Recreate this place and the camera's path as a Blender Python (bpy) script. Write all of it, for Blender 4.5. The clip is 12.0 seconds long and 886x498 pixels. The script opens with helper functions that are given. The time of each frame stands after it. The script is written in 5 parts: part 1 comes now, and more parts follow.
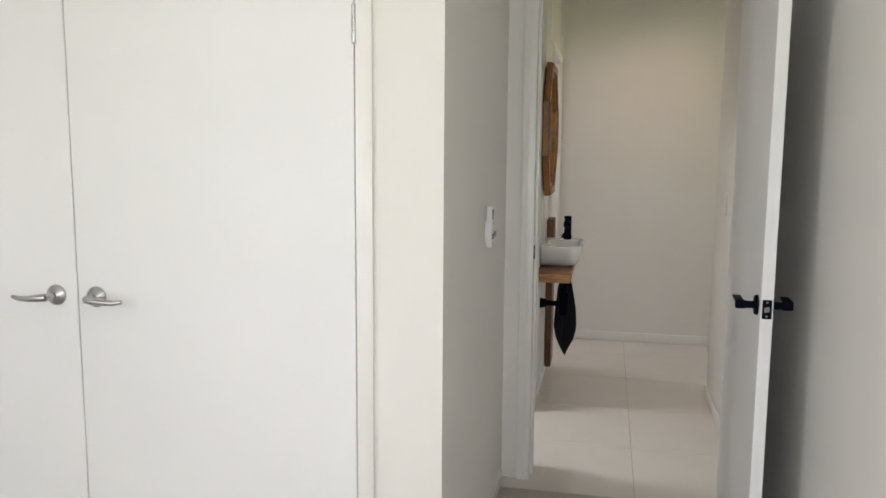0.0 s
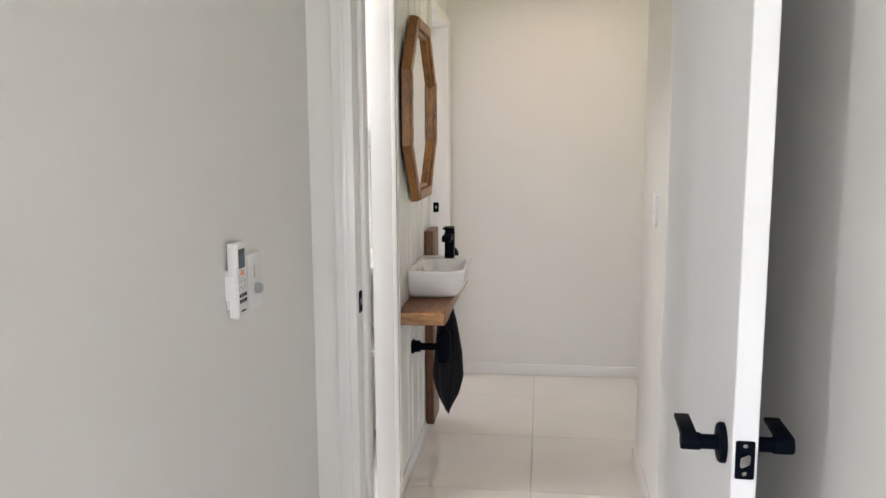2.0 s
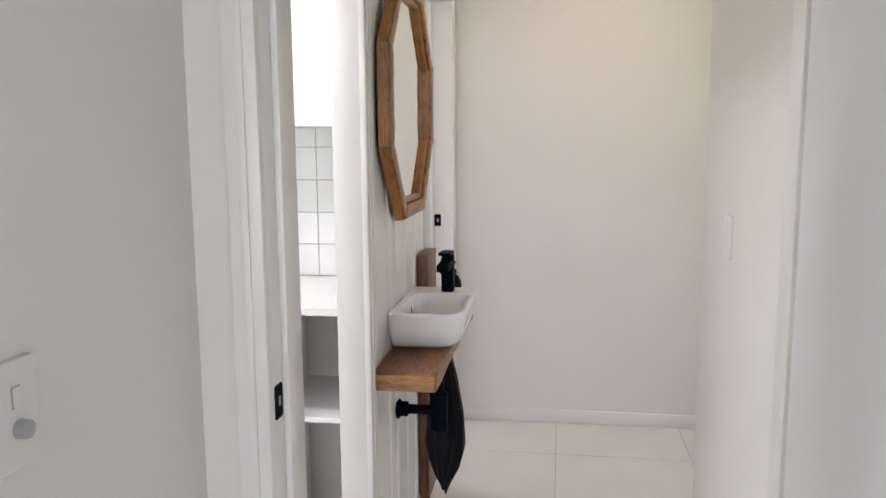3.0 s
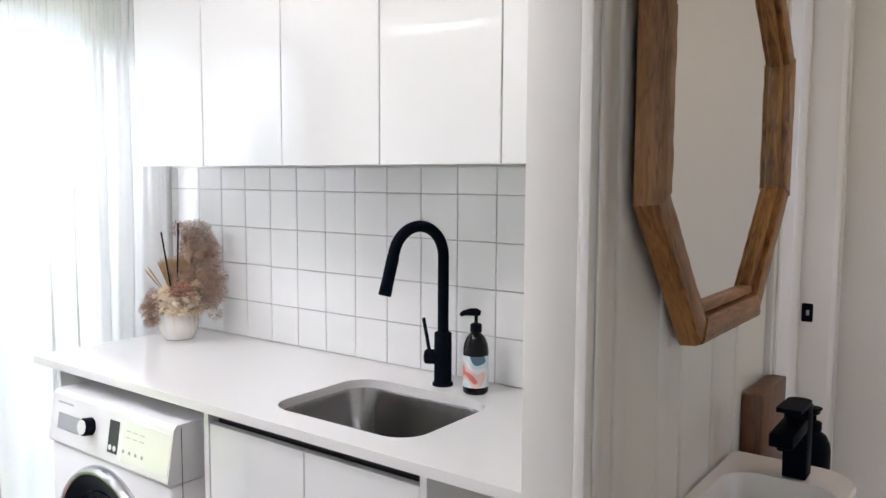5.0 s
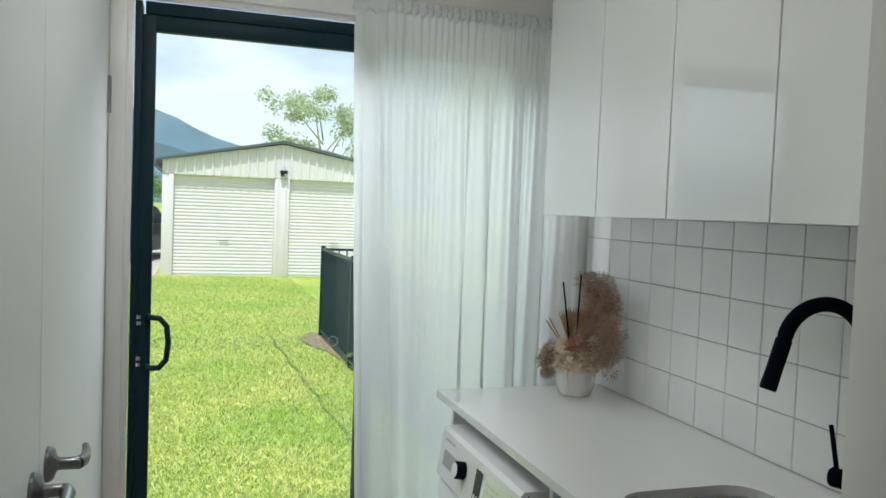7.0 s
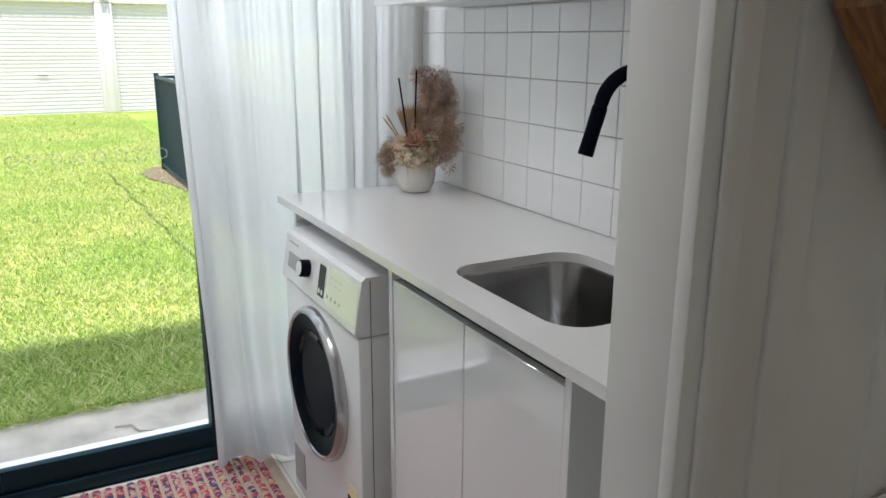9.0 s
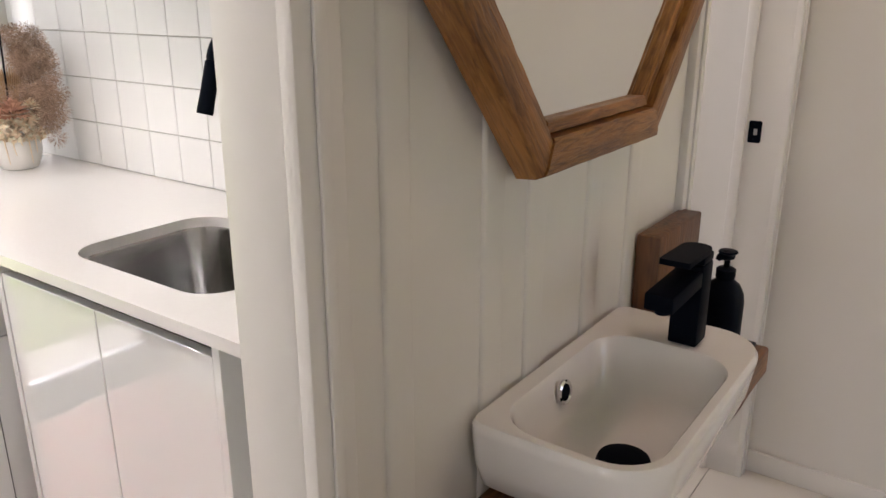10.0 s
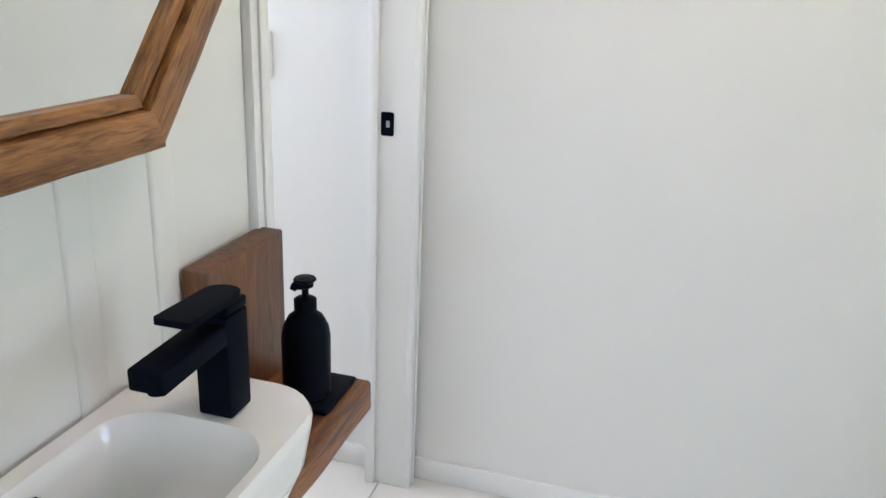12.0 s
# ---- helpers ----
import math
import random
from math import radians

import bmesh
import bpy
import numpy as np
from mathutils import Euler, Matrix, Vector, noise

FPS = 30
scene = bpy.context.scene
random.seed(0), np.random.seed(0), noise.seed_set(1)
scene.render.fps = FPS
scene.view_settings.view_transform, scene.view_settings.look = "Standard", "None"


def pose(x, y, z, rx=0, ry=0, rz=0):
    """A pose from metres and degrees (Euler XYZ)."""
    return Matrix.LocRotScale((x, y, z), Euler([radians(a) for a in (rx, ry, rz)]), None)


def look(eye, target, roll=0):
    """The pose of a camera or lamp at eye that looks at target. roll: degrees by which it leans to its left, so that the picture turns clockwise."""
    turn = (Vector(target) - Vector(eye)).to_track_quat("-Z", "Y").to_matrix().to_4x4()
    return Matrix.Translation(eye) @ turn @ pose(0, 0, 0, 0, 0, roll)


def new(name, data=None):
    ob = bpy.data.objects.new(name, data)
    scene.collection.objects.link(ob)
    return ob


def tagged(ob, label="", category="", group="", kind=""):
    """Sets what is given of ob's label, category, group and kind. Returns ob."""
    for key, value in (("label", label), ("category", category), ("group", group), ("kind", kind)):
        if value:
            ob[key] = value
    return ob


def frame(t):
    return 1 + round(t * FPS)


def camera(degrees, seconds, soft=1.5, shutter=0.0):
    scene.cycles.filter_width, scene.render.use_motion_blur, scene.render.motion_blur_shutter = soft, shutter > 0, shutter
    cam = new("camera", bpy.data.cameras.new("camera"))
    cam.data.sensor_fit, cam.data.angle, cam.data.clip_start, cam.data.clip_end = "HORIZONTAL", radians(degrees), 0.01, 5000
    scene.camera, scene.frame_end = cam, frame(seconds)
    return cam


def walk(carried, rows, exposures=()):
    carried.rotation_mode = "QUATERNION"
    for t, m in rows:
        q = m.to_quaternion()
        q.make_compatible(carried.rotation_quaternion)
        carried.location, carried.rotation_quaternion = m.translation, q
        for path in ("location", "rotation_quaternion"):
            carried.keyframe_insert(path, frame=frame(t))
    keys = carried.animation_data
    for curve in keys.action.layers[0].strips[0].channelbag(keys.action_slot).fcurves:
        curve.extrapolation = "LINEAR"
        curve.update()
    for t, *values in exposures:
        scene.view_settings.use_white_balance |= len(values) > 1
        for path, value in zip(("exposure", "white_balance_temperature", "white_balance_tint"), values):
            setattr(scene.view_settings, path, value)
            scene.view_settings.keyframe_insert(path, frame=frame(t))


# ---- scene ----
cam = camera(59.2, 12.0)
PATH = [
    (0, (0.387, -2.31, 1.437), (-0.021, -0.368, 1.184), 0.4),
    (0.5, (0.45, -2.082, 1.425), (0.182, -0.117, 1.166), 0.6),
    (1, (0.448, -1.784, 1.423), (0.232, 0.186, 1.157), 0.3),
    (1.5, (0.49, -1.421, 1.424), (0.27, 0.548, 1.15), -0.1),
    (2, (0.563, -1.002, 1.436), (0.318, 0.963, 1.156), -0.3),
    (2.5, (0.558, -0.591, 1.437), (0.283, 1.37, 1.153), -0.4),
    (2.7, (0.553, -0.426, 1.437), (0.268, 1.534, 1.153), -0.4),
    (4.3, (0.512, 0.705, 1.411), (-0.114, 2.587, 1.15), -0.4),
    (4.5, (0.507, 0.794, 1.43), (-0.274, 2.619, 1.182), -0.4),
    (5, (0.461, 0.978, 1.445), (-0.72, 2.581, 1.263), 0.3),
    (5.5, (0.416, 1.103, 1.473), (-1.112, 2.388, 1.371), 1.2),
    (6, (0.399, 1.227, 1.487), (-1.364, 2.171, 1.444), 2.0),
    (6.5, (0.431, 1.322, 1.496), (-1.44, 2.027, 1.462), 2.0),
    (6.7, (0.442, 1.338, 1.487), (-1.45, 1.985, 1.443), 2.1),
    (8.3, (0.447, 1.384, 1.418), (-1.41, 2.021, 1.039), 0.8),
    (8.5, (0.446, 1.388, 1.404), (-1.381, 2.082, 0.98), 0.8),
    (9, (0.465, 1.407, 1.382), (-1.233, 2.328, 0.863), 0.3),
    (9.5, (0.479, 1.443, 1.364), (-0.99, 2.67, 0.786), 0.2),
    (9.7, (0.482, 1.444, 1.364), (-0.856, 2.806, 0.769), 0.3),
    (10, (0.476, 1.445, 1.38), (-0.631, 2.989, 0.756), -0.0),
    (10.5, (0.465, 1.421, 1.38), (-0.267, 3.172, 0.75), -0.3),
    (11, (0.478, 1.431, 1.393), (-0.017, 3.27, 0.781), 0.1),
    (11.5, (0.535, 1.591, 1.387), (0.104, 3.445, 0.773), 1.5),
    (12, (0.6, 1.813, 1.372), (0.091, 3.632, 0.716), 2.4),
]
walk(cam, [(t, look(eye, target, roll)) for t, eye, target, roll in PATH], [(0, 1.4, 6500, 14), (1.0, 1.6, 6500, 15), (1.5, 1.8, 6450, 16), (2.0, 2.03, 6300, 16), (2.5, 2.12, 6150, 18), (3.5, 1.95, 6200, 18), (4.3, 1.8, 6450, 22), (5.0, 1.35, 6200, 19), (5.5, 1.0, 6200, 18), (6.0, 0.48, 6100, 15), (6.7, 0.14, 6150, 5), (8.3, 0.24, 6200, 5), (9.0, 0.5, 6150, 14), (9.5, 0.8, 6300, 19), (10.0, 1.5, 6900, 21), (10.5, 2.05, 6900, 20), (11.0, 2.12, 6050, 10), (11.5, 2.28, 5650, 10), (12, 2.42, 5600, 11)])

# ---- world, sun, large lights ----
world = bpy.data.worlds.new("world")
scene.world = world
world.use_nodes = True
wn, wl = world.node_tree.nodes, world.node_tree.links
wn.clear()
SUN_EL, SUN_AZ = radians(69), radians(-20)   # azimuth measured from +x towards +y
sky = wn.new("ShaderNodeTexSky")
sky.sky_type = "NISHITA"
sky.sun_disc = False
sky.sun_elevation = SUN_EL
sky.sun_rotation = radians(90) - SUN_AZ
coord = wn.new("ShaderNodeTexCoord")
stretch = wn.new("ShaderNodeMapping")
stretch.inputs["Scale"].default_value = (1.0, 1.0, 2.4)
clouds = wn.new("ShaderNodeTexNoise")
clouds.inputs["Scale"].default_value = 2.6
clouds.inputs["Detail"].default_value = 8
ramp = wn.new("ShaderNodeValToRGB")
ramp.color_ramp.elements[0].position, ramp.color_ramp.elements[1].position = 0.40, 0.62
mixc = wn.new("ShaderNodeMixRGB")
mixc.inputs["Color2"].default_value = (6.6, 6.9, 7.4, 1)
back = wn.new("ShaderNodeBackground")
back.inputs["Strength"].default_value = 0.15
wout = wn.new("ShaderNodeOutputWorld")
wl.new(coord.outputs["Generated"], stretch.inputs["Vector"])
wl.new(stretch.outputs["Vector"], clouds.inputs["Vector"])
wl.new(clouds.outputs["Fac"], ramp.inputs["Fac"])
wl.new(ramp.outputs["Color"], mixc.inputs["Fac"])
wl.new(sky.outputs["Color"], mixc.inputs["Color1"])
wl.new(mixc.outputs["Color"], back.inputs["Color"])
wl.new(back.outputs["Background"], wout.inputs["Surface"])


def lamp(name, kind, energy, color, m, **more):
    data = bpy.data.lights.new(name, kind)
    data.energy, data.color = energy, color
    ob = new(name, data)
    ob.matrix_world = m
    return ob, data


sun, sd = lamp("sun", "SUN", 4.3, (1.0, 0.96, 0.88), look((0, 0, 0), (-math.cos(SUN_EL) * math.cos(SUN_AZ), -math.cos(SUN_EL) * math.sin(SUN_AZ), -math.sin(SUN_EL))))
sd.angle = radians(0.6)


def window_light(name, energy, color, eye, target, w, h):
    ob, d = lamp(name, "AREA", energy, color, look(eye, target))
    d.shape, d.size, d.size_y = "RECTANGLE", w, h
    return ob


# Unseen rear window, placed to send light down the corridor.
window_light("unseen_window_bedroom", 8.0, (0.93, 0.97, 1.0), (0.45, -4.66, 1.6), (0.55, 0, 1.6), 0.85, 0.95)
window_light("window_light_bedroom_side", 34, (0.97, 0.98, 1.0), (-2.66, -3.1, 1.5), (0, -4.7, 1.5), 1.15, 1.15)
window_light("window_light_hall", 0.8, (1.0, 0.97, 0.93), (3.56, 3.05, 1.5), (0, 3.05, 1.5), 0.9, 1.5)
window_light("window_light_bathroom", 3.8, (0.97, 0.98, 1.0), (-1.76, 3.25, 1.55), (0, 3.25, 1.5), 0.6, 1.1)
# Unseen fill lamp under the eave, brightens the laundry's lower half.
window_light("eave_fill_light", 38, (0.94, 0.98, 1.0), (-2.36, 1.45, 2.36), (-1.15, 1.80, 0.2), 1.3, 0.5)
window_light("window_light_laundry", 2.2, (0.96, 0.99, 1.0), (-2.10, 2.15, 1.04), (0, 2.15, 1.04), 0.52, 1.84)
down, dd = lamp("downlight_glow", "SPOT", 6.1, (1.0, 0.68, 0.53), look((0.70, 2.95, 2.535), (0.70, 3.0, 0)))
dd.spot_size, dd.spot_blend, dd.shadow_soft_size = radians(165), 1.0, 0.055
# Added fill lamp over the laundry, no such light is seen there.
laundry_fill, gd = lamp("laundry_fill_glow", "AREA", 5.2, (1.0, 0.97, 0.93), look((-0.95, 1.42, 2.497), (-0.95, 1.43, 0)))
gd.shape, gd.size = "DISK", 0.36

# ---- materials ----


def rgb(c):
    return (c[0], c[1], c[2], 1)


def paint(name, color, rough=0.5, vary=0.04, scale=6.0, bump=0.02, bscale=250.0, metal=0.0, spec=0.5, coat=0.0, streak=None, rnd=0.0):
    """Principled surface with colour variation at two scales and fine relief."""
    m = bpy.data.materials.new(name)
    m.use_nodes = True
    n, l = m.node_tree.nodes, m.node_tree.links
    p = n["Principled BSDF"]
    p.inputs["Roughness"].default_value = rough
    p.inputs["Metallic"].default_value = metal
    p.inputs["Specular IOR Level"].default_value = spec
    p.inputs["Coat Weight"].default_value = coat
    p.inputs["Coat Roughness"].default_value = 0.05
    tc = n.new("ShaderNodeTexCoord")
    mp = n.new("ShaderNodeMapping")
    if streak:
        mp.inputs["Scale"].default_value = streak
    l.new(tc.outputs["Object"], mp.inputs["Vector"])
    big = n.new("ShaderNodeTexNoise")
    big.inputs["Scale"].default_value = scale
    big.inputs["Detail"].default_value = 6
    l.new(mp.outputs["Vector"], big.inputs["Vector"])
    mix = n.new("ShaderNodeMixRGB")
    mix.inputs["Color1"].default_value = rgb([max(0, c * (1 - vary * 1.5)) for c in color])
    mix.inputs["Color2"].default_value = rgb([min(1, c * (1 + vary * 1.5)) for c in color])
    l.new(big.outputs["Fac"], mix.inputs["Fac"])
    col = mix.outputs["Color"]
    if rnd:
        oi = n.new("ShaderNodeObjectInfo")
        hs = n.new("ShaderNodeHueSaturation")
        mr = n.new("ShaderNodeMapRange")
        mr.inputs["To Min"].default_value, mr.inputs["To Max"].default_value = 1 - rnd, 1 + rnd
        l.new(oi.outputs["Random"], mr.inputs["Value"])
        l.new(mr.outputs["Result"], hs.inputs["Value"])
        l.new(col, hs.inputs["Color"])
        col = hs.outputs["Color"]
    l.new(col, p.inputs["Base Color"])
    if bump:
        fine = n.new("ShaderNodeTexNoise")
        fine.inputs["Scale"].default_value = bscale
        fine.inputs["Detail"].default_value = 3
        l.new(mp.outputs["Vector"], fine.inputs["Vector"])
        b = n.new("ShaderNodeBump")
        b.inputs["Strength"].default_value = bump * 5
        b.inputs["Distance"].default_value = 0.002
        l.new(fine.outputs["Fac"], b.inputs["Height"])
        l.new(b.outputs["Normal"], p.inputs["Normal"])
    return m


def wood(name, dark, light, along="y", rough=0.5, scale=9.0):
    m = bpy.data.materials.new(name)
    m.use_nodes = True
    n, l = m.node_tree.nodes, m.node_tree.links
    p = n["Principled BSDF"]
    p.inputs["Roughness"].default_value = rough
    tc, mp = n.new("ShaderNodeTexCoord"), n.new("ShaderNodeMapping")
    s = {"x": (0.12, 1, 1), "y": (1, 0.12, 1), "z": (1, 1, 0.12)}[along]
    mp.inputs["Scale"].default_value = s
    l.new(tc.outputs["Object"], mp.inputs["Vector"])
    warp = n.new("ShaderNodeTexNoise")
    warp.inputs["Scale"].default_value, warp.inputs["Detail"].default_value = scale, 5
    l.new(mp.outputs["Vector"], warp.inputs["Vector"])
    wave = n.new("ShaderNodeTexNoise")
    wave.inputs["Scale"].default_value, wave.inputs["Detail"].default_value = scale * 9, 8
    wave.inputs["Distortion"].default_value = 1.2
    l.new(mp.outputs["Vector"], wave.inputs["Vector"])
    add = n.new("ShaderNodeMath")
    add.operation = "ADD"
    l.new(warp.outputs["Fac"], add.inputs[0])
    l.new(wave.outputs["Fac"], add.inputs[1])
    r = n.new("ShaderNodeValToRGB")
    e = r.color_ramp.elements
    e[0].position, e[0].color = 0.72, rgb(dark)
    e[1].position, e[1].color = 1.28, rgb(light)
    mr = n.new("ShaderNodeMapRange")
    mr.inputs["From Min"].default_value, mr.inputs["From Max"].default_value = 0.7, 1.3
    l.new(add.outputs["Value"], mr.inputs["Value"])
    e[0].position, e[1].position = 0.1, 0.85
    l.new(mr.outputs["Result"], r.inputs["Fac"])
    l.new(r.outputs["Color"], p.inputs["Base Color"])
    b = n.new("ShaderNodeBump")
    b.inputs["Strength"].default_value, b.inputs["Distance"].default_value = 0.5, 0.003
    l.new(add.outputs["Value"], b.inputs["Height"])
    l.new(b.outputs["Normal"], p.inputs["Normal"])
    return m


WALL = paint("wall_paint", (0.80, 0.785, 0.75), 0.55, 0.025, 2.5, 0.03, 320)
CEIL = paint("ceiling_paint", (0.82, 0.81, 0.79), 0.7, 0.02)
TRIM = paint("trim_gloss_white", (0.82, 0.81, 0.785), 0.28, 0.02, 5, 0.006, 120)
DOORW = paint("door_white_enamel", (0.82, 0.825, 0.83), 0.5, 0.02, 3, 0.008, 160)
BATTEN = paint("batten_white", (0.80, 0.79, 0.755), 0.32, 0.03, 5, 0.015, 90)
CARPET = paint("carpet_beige", (0.42, 0.39, 0.35), 0.95, 0.12, 60, 0.2, 700)
TILE_F = paint("floor_tile_cream", (0.70, 0.67, 0.62), 0.08, 0.04, 4, 0.006, 60, rnd=0.02)
GROUT = paint("grout_grey", (0.42, 0.39, 0.35), 0.9, 0.1, 40)
TILE_W = paint("wall_tile_white", (0.83, 0.83, 0.82), 0.13, 0.02, 6, 0.012, 30, rnd=0.02)
GROUT_W = paint("grout_wall", (0.50, 0.48, 0.45), 0.9, 0.1, 40)
STONE = paint("quartz_white", (0.80, 0.79, 0.775), 0.09, 0.02, 120, 0.0)
LAM = paint("cabinet_gloss_white", (0.83, 0.835, 0.825), 0.06, 0.01, 2, 0.003, 12, spec=0.7, coat=1.0)
CARC = paint("cabinet_board_white", (0.78, 0.78, 0.77), 0.4, 0.02)
GAPBLACK = paint("gap_strip_black", (0.012, 0.014, 0.016), 0.4, 0.1)
BLACK = paint("matt_black_metal", (0.004, 0.006, 0.011), 0.46, 0.1, 20, 0.01, 300, spec=0.02)
BLACKP = paint("black_plastic", (0.004, 0.006, 0.011), 0.36, 0.1, 20, 0.01, 200, spec=0.04)
CHROME = paint("satin_chrome", (0.50, 0.50, 0.51), 0.24, 0.03, 10, 0.0, metal=1.0)
NICKEL = paint("brushed_nickel", (0.20, 0.20, 0.20), 0.3, 0.05, 10, 0.0, metal=1.0)
BRIGHT = paint("polished_chrome", (0.82, 0.82, 0.83), 0.07, 0.02, 10, 0.0, metal=1.0)
STEEL = paint("brushed_steel", (0.36, 0.35, 0.345), 0.13, 0.08, 8, 0.012, 200, metal=1.0, streak=(1, 1, 14))
CERAM = paint("ceramic_white", (0.86, 0.86, 0.85), 0.06, 0.01, 4, 0.0, coat=0.5)
PLAST = paint("white_plastic", (0.80, 0.80, 0.79), 0.32, 0.02, 10, 0.006, 300)
PLASTG = paint("grey_plastic", (0.38, 0.39, 0.40), 0.35, 0.03)
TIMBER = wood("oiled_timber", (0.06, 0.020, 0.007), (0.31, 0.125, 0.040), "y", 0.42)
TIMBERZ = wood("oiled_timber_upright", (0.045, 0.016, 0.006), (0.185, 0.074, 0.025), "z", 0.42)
ENDGRAIN = wood("timber_end_grain", (0.20, 0.09, 0.03), (0.52, 0.29, 0.11), "x", 0.5, 14)
FRAMEW = wood("mirror_frame_timber", (0.105, 0.038, 0.010), (0.40, 0.178, 0.050), "x", 0.34, 17)
# Dark green that paints a shadow line on the lawn.
SHADOWLINE = paint("shadow_line_green", (0.11, 0.16, 0.03), 0.95, 0.4, 8, 0.3, 60)
# Glare over the door frame is put into this colour as extra blue.
ALU = paint("dark_green_glare_aluminium", (0.006, 0.027, 0.038), 0.45, 0.08, 10, 0.01, 300, spec=0.2)
TOWEL = paint("black_terry", (0.006, 0.006, 0.010), 0.95, 0.2, 60, 0.3, 600)
RUBBER = paint("grey_rubber", (0.035, 0.040, 0.045), 0.5, 0.1)


def lawn():
    """Short turf: yellowed and green patches, with fine mottling."""
    m = paint("lawn", (0.3, 0.36, 0.06), 0.95, 0.2, 3, 0.5, 70, spec=0.1)
    n, l = m.node_tree.nodes, m.node_tree.links
    tc = n.new("ShaderNodeTexCoord")
    cols = []
    for scale, detail, lo, hi in ((0.75, 6, (0.26, 0.37, 0.07), (0.46, 0.45, 0.15)), (24.0, 8, (0.50, 0.58, 0.42), (1.42, 1.36, 1.22))):
        t, r = n.new("ShaderNodeTexNoise"), n.new("ShaderNodeValToRGB")
        t.inputs["Scale"].default_value, t.inputs["Detail"].default_value = scale, detail
        l.new(tc.outputs["Object"], t.inputs["Vector"])
        l.new(t.outputs["Fac"], r.inputs["Fac"])
        r.color_ramp.elements[0].position, r.color_ramp.elements[1].position = 0.35, 0.65
        r.color_ramp.elements[0].color, r.color_ramp.elements[1].color = rgb(lo), rgb(hi)
        cols.append(r.outputs["Color"])
    mul = n.new("ShaderNodeMixRGB")
    mul.blend_type = "MULTIPLY"
    mul.inputs["Fac"].default_value = 1.0
    l.new(cols[0], mul.inputs["Color1"])
    l.new(cols[1], mul.inputs["Color2"])
    l.new(mul.outputs["Color"], n["Principled BSDF"].inputs["Base Color"])
    return m


LAWN = lawn()


def leafage(name, low, middle, high):
    """Thin leaves that let part of the light through."""
    m = bpy.data.materials.new(name)
    m.use_nodes = True
    n, l = m.node_tree.nodes, m.node_tree.links
    n.remove(n["Principled BSDF"])
    g, r = n.new("ShaderNodeNewGeometry"), n.new("ShaderNodeValToRGB")
    e = r.color_ramp.elements
    e[0].position, e[0].color = 0.0, rgb(low)
    e[1].position, e[1].color = 1.0, rgb(high)
    mid = e.new(0.6)
    mid.color = rgb(middle)
    l.new(g.outputs["Random Per Island"], r.inputs["Fac"])
    d, t, mix = n.new("ShaderNodeBsdfDiffuse"), n.new("ShaderNodeBsdfTranslucent"), n.new("ShaderNodeMixShader")
    mix.inputs["Fac"].default_value = 0.45
    for s in (d, t):
        l.new(r.outputs["Color"], s.inputs["Color"])
    l.new(d.outputs["BSDF"], mix.inputs[1])
    l.new(t.outputs["BSDF"], mix.inputs[2])
    l.new(mix.outputs["Shader"], n["Material Output"].inputs["Surface"])
    return m


BLADE = leafage("grass_blades", (0.17, 0.32, 0.05), (0.52, 0.62, 0.18), (0.92, 0.86, 0.52))


def by_island(m, low, high):
    """Colour of each loose piece of a joined mesh picked between two colours."""
    n, l = m.node_tree.nodes, m.node_tree.links
    g, r = n.new("ShaderNodeNewGeometry"), n.new("ShaderNodeMixRGB")
    r.inputs["Color1"].default_value, r.inputs["Color2"].default_value = rgb(low), rgb(high)
    l.new(g.outputs["Random Per Island"], r.inputs["Fac"])
    l.new(r.outputs["Color"], n["Principled BSDF"].inputs["Base Color"])
    return m


CONC = paint("concrete_path", (0.46, 0.41, 0.36), 0.85, 0.38, 6, 0.12, 140)
SHEDW = paint("shed_cream_steel", (0.80, 0.74, 0.79), 0.45, 0.04, 0.7, 0.0)
SHEDD = paint("roller_door_cream", (0.76, 0.705, 0.75), 0.5, 0.04, 0.7, 0.0)
SHEDR = paint("shed_roof_grey", (0.10, 0.12, 0.15), 0.5, 0.1, 1, 0.0)
LEAF = leafage("leaves", (0.40, 0.48, 0.28), (0.58, 0.64, 0.45), (0.76, 0.78, 0.64))
LEAFD = leafage("leaves_dark", (0.10, 0.18, 0.05), (0.24, 0.34, 0.09), (0.44, 0.50, 0.16))
BARK = paint("bark", (0.42, 0.38, 0.32), 0.9, 0.3, 4, 0.1, 40)
# Haze of distance is put into the hills' blue-grey.
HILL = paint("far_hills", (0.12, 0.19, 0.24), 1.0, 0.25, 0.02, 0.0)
GRAVEL = paint("gravel", (0.24, 0.17, 0.12), 0.95, 0.4, 30, 0.2, 200)
CARP = paint("car_paint_dark", (0.012, 0.014, 0.016), 0.15, 0.05, 1, 0.0, coat=0.8)
BLUSH = by_island(paint("dried_blush", (0.8, 0.45, 0.3), 0.85, 0.3, 30, 0.0), (0.44, 0.235, 0.16), (0.72, 0.44, 0.31))
CREAM = by_island(paint("dried_cream", (0.86, 0.7, 0.5), 0.85, 0.2, 30, 0.0), (0.86, 0.64, 0.44), (0.93, 0.87, 0.70))
PAMPAS = by_island(paint("dried_pampas", (0.38, 0.235, 0.165), 0.95, 0.4, 25, 0.0), (0.21, 0.13, 0.092), (0.64, 0.45, 0.325))
PALM = paint("dried_palm", (0.47, 0.29, 0.14), 0.75, 0.25, 30, 0.1, 120)
POT = paint("pot_white_glaze", (0.80, 0.78, 0.74), 0.25, 0.04, 12, 0.05, 60)


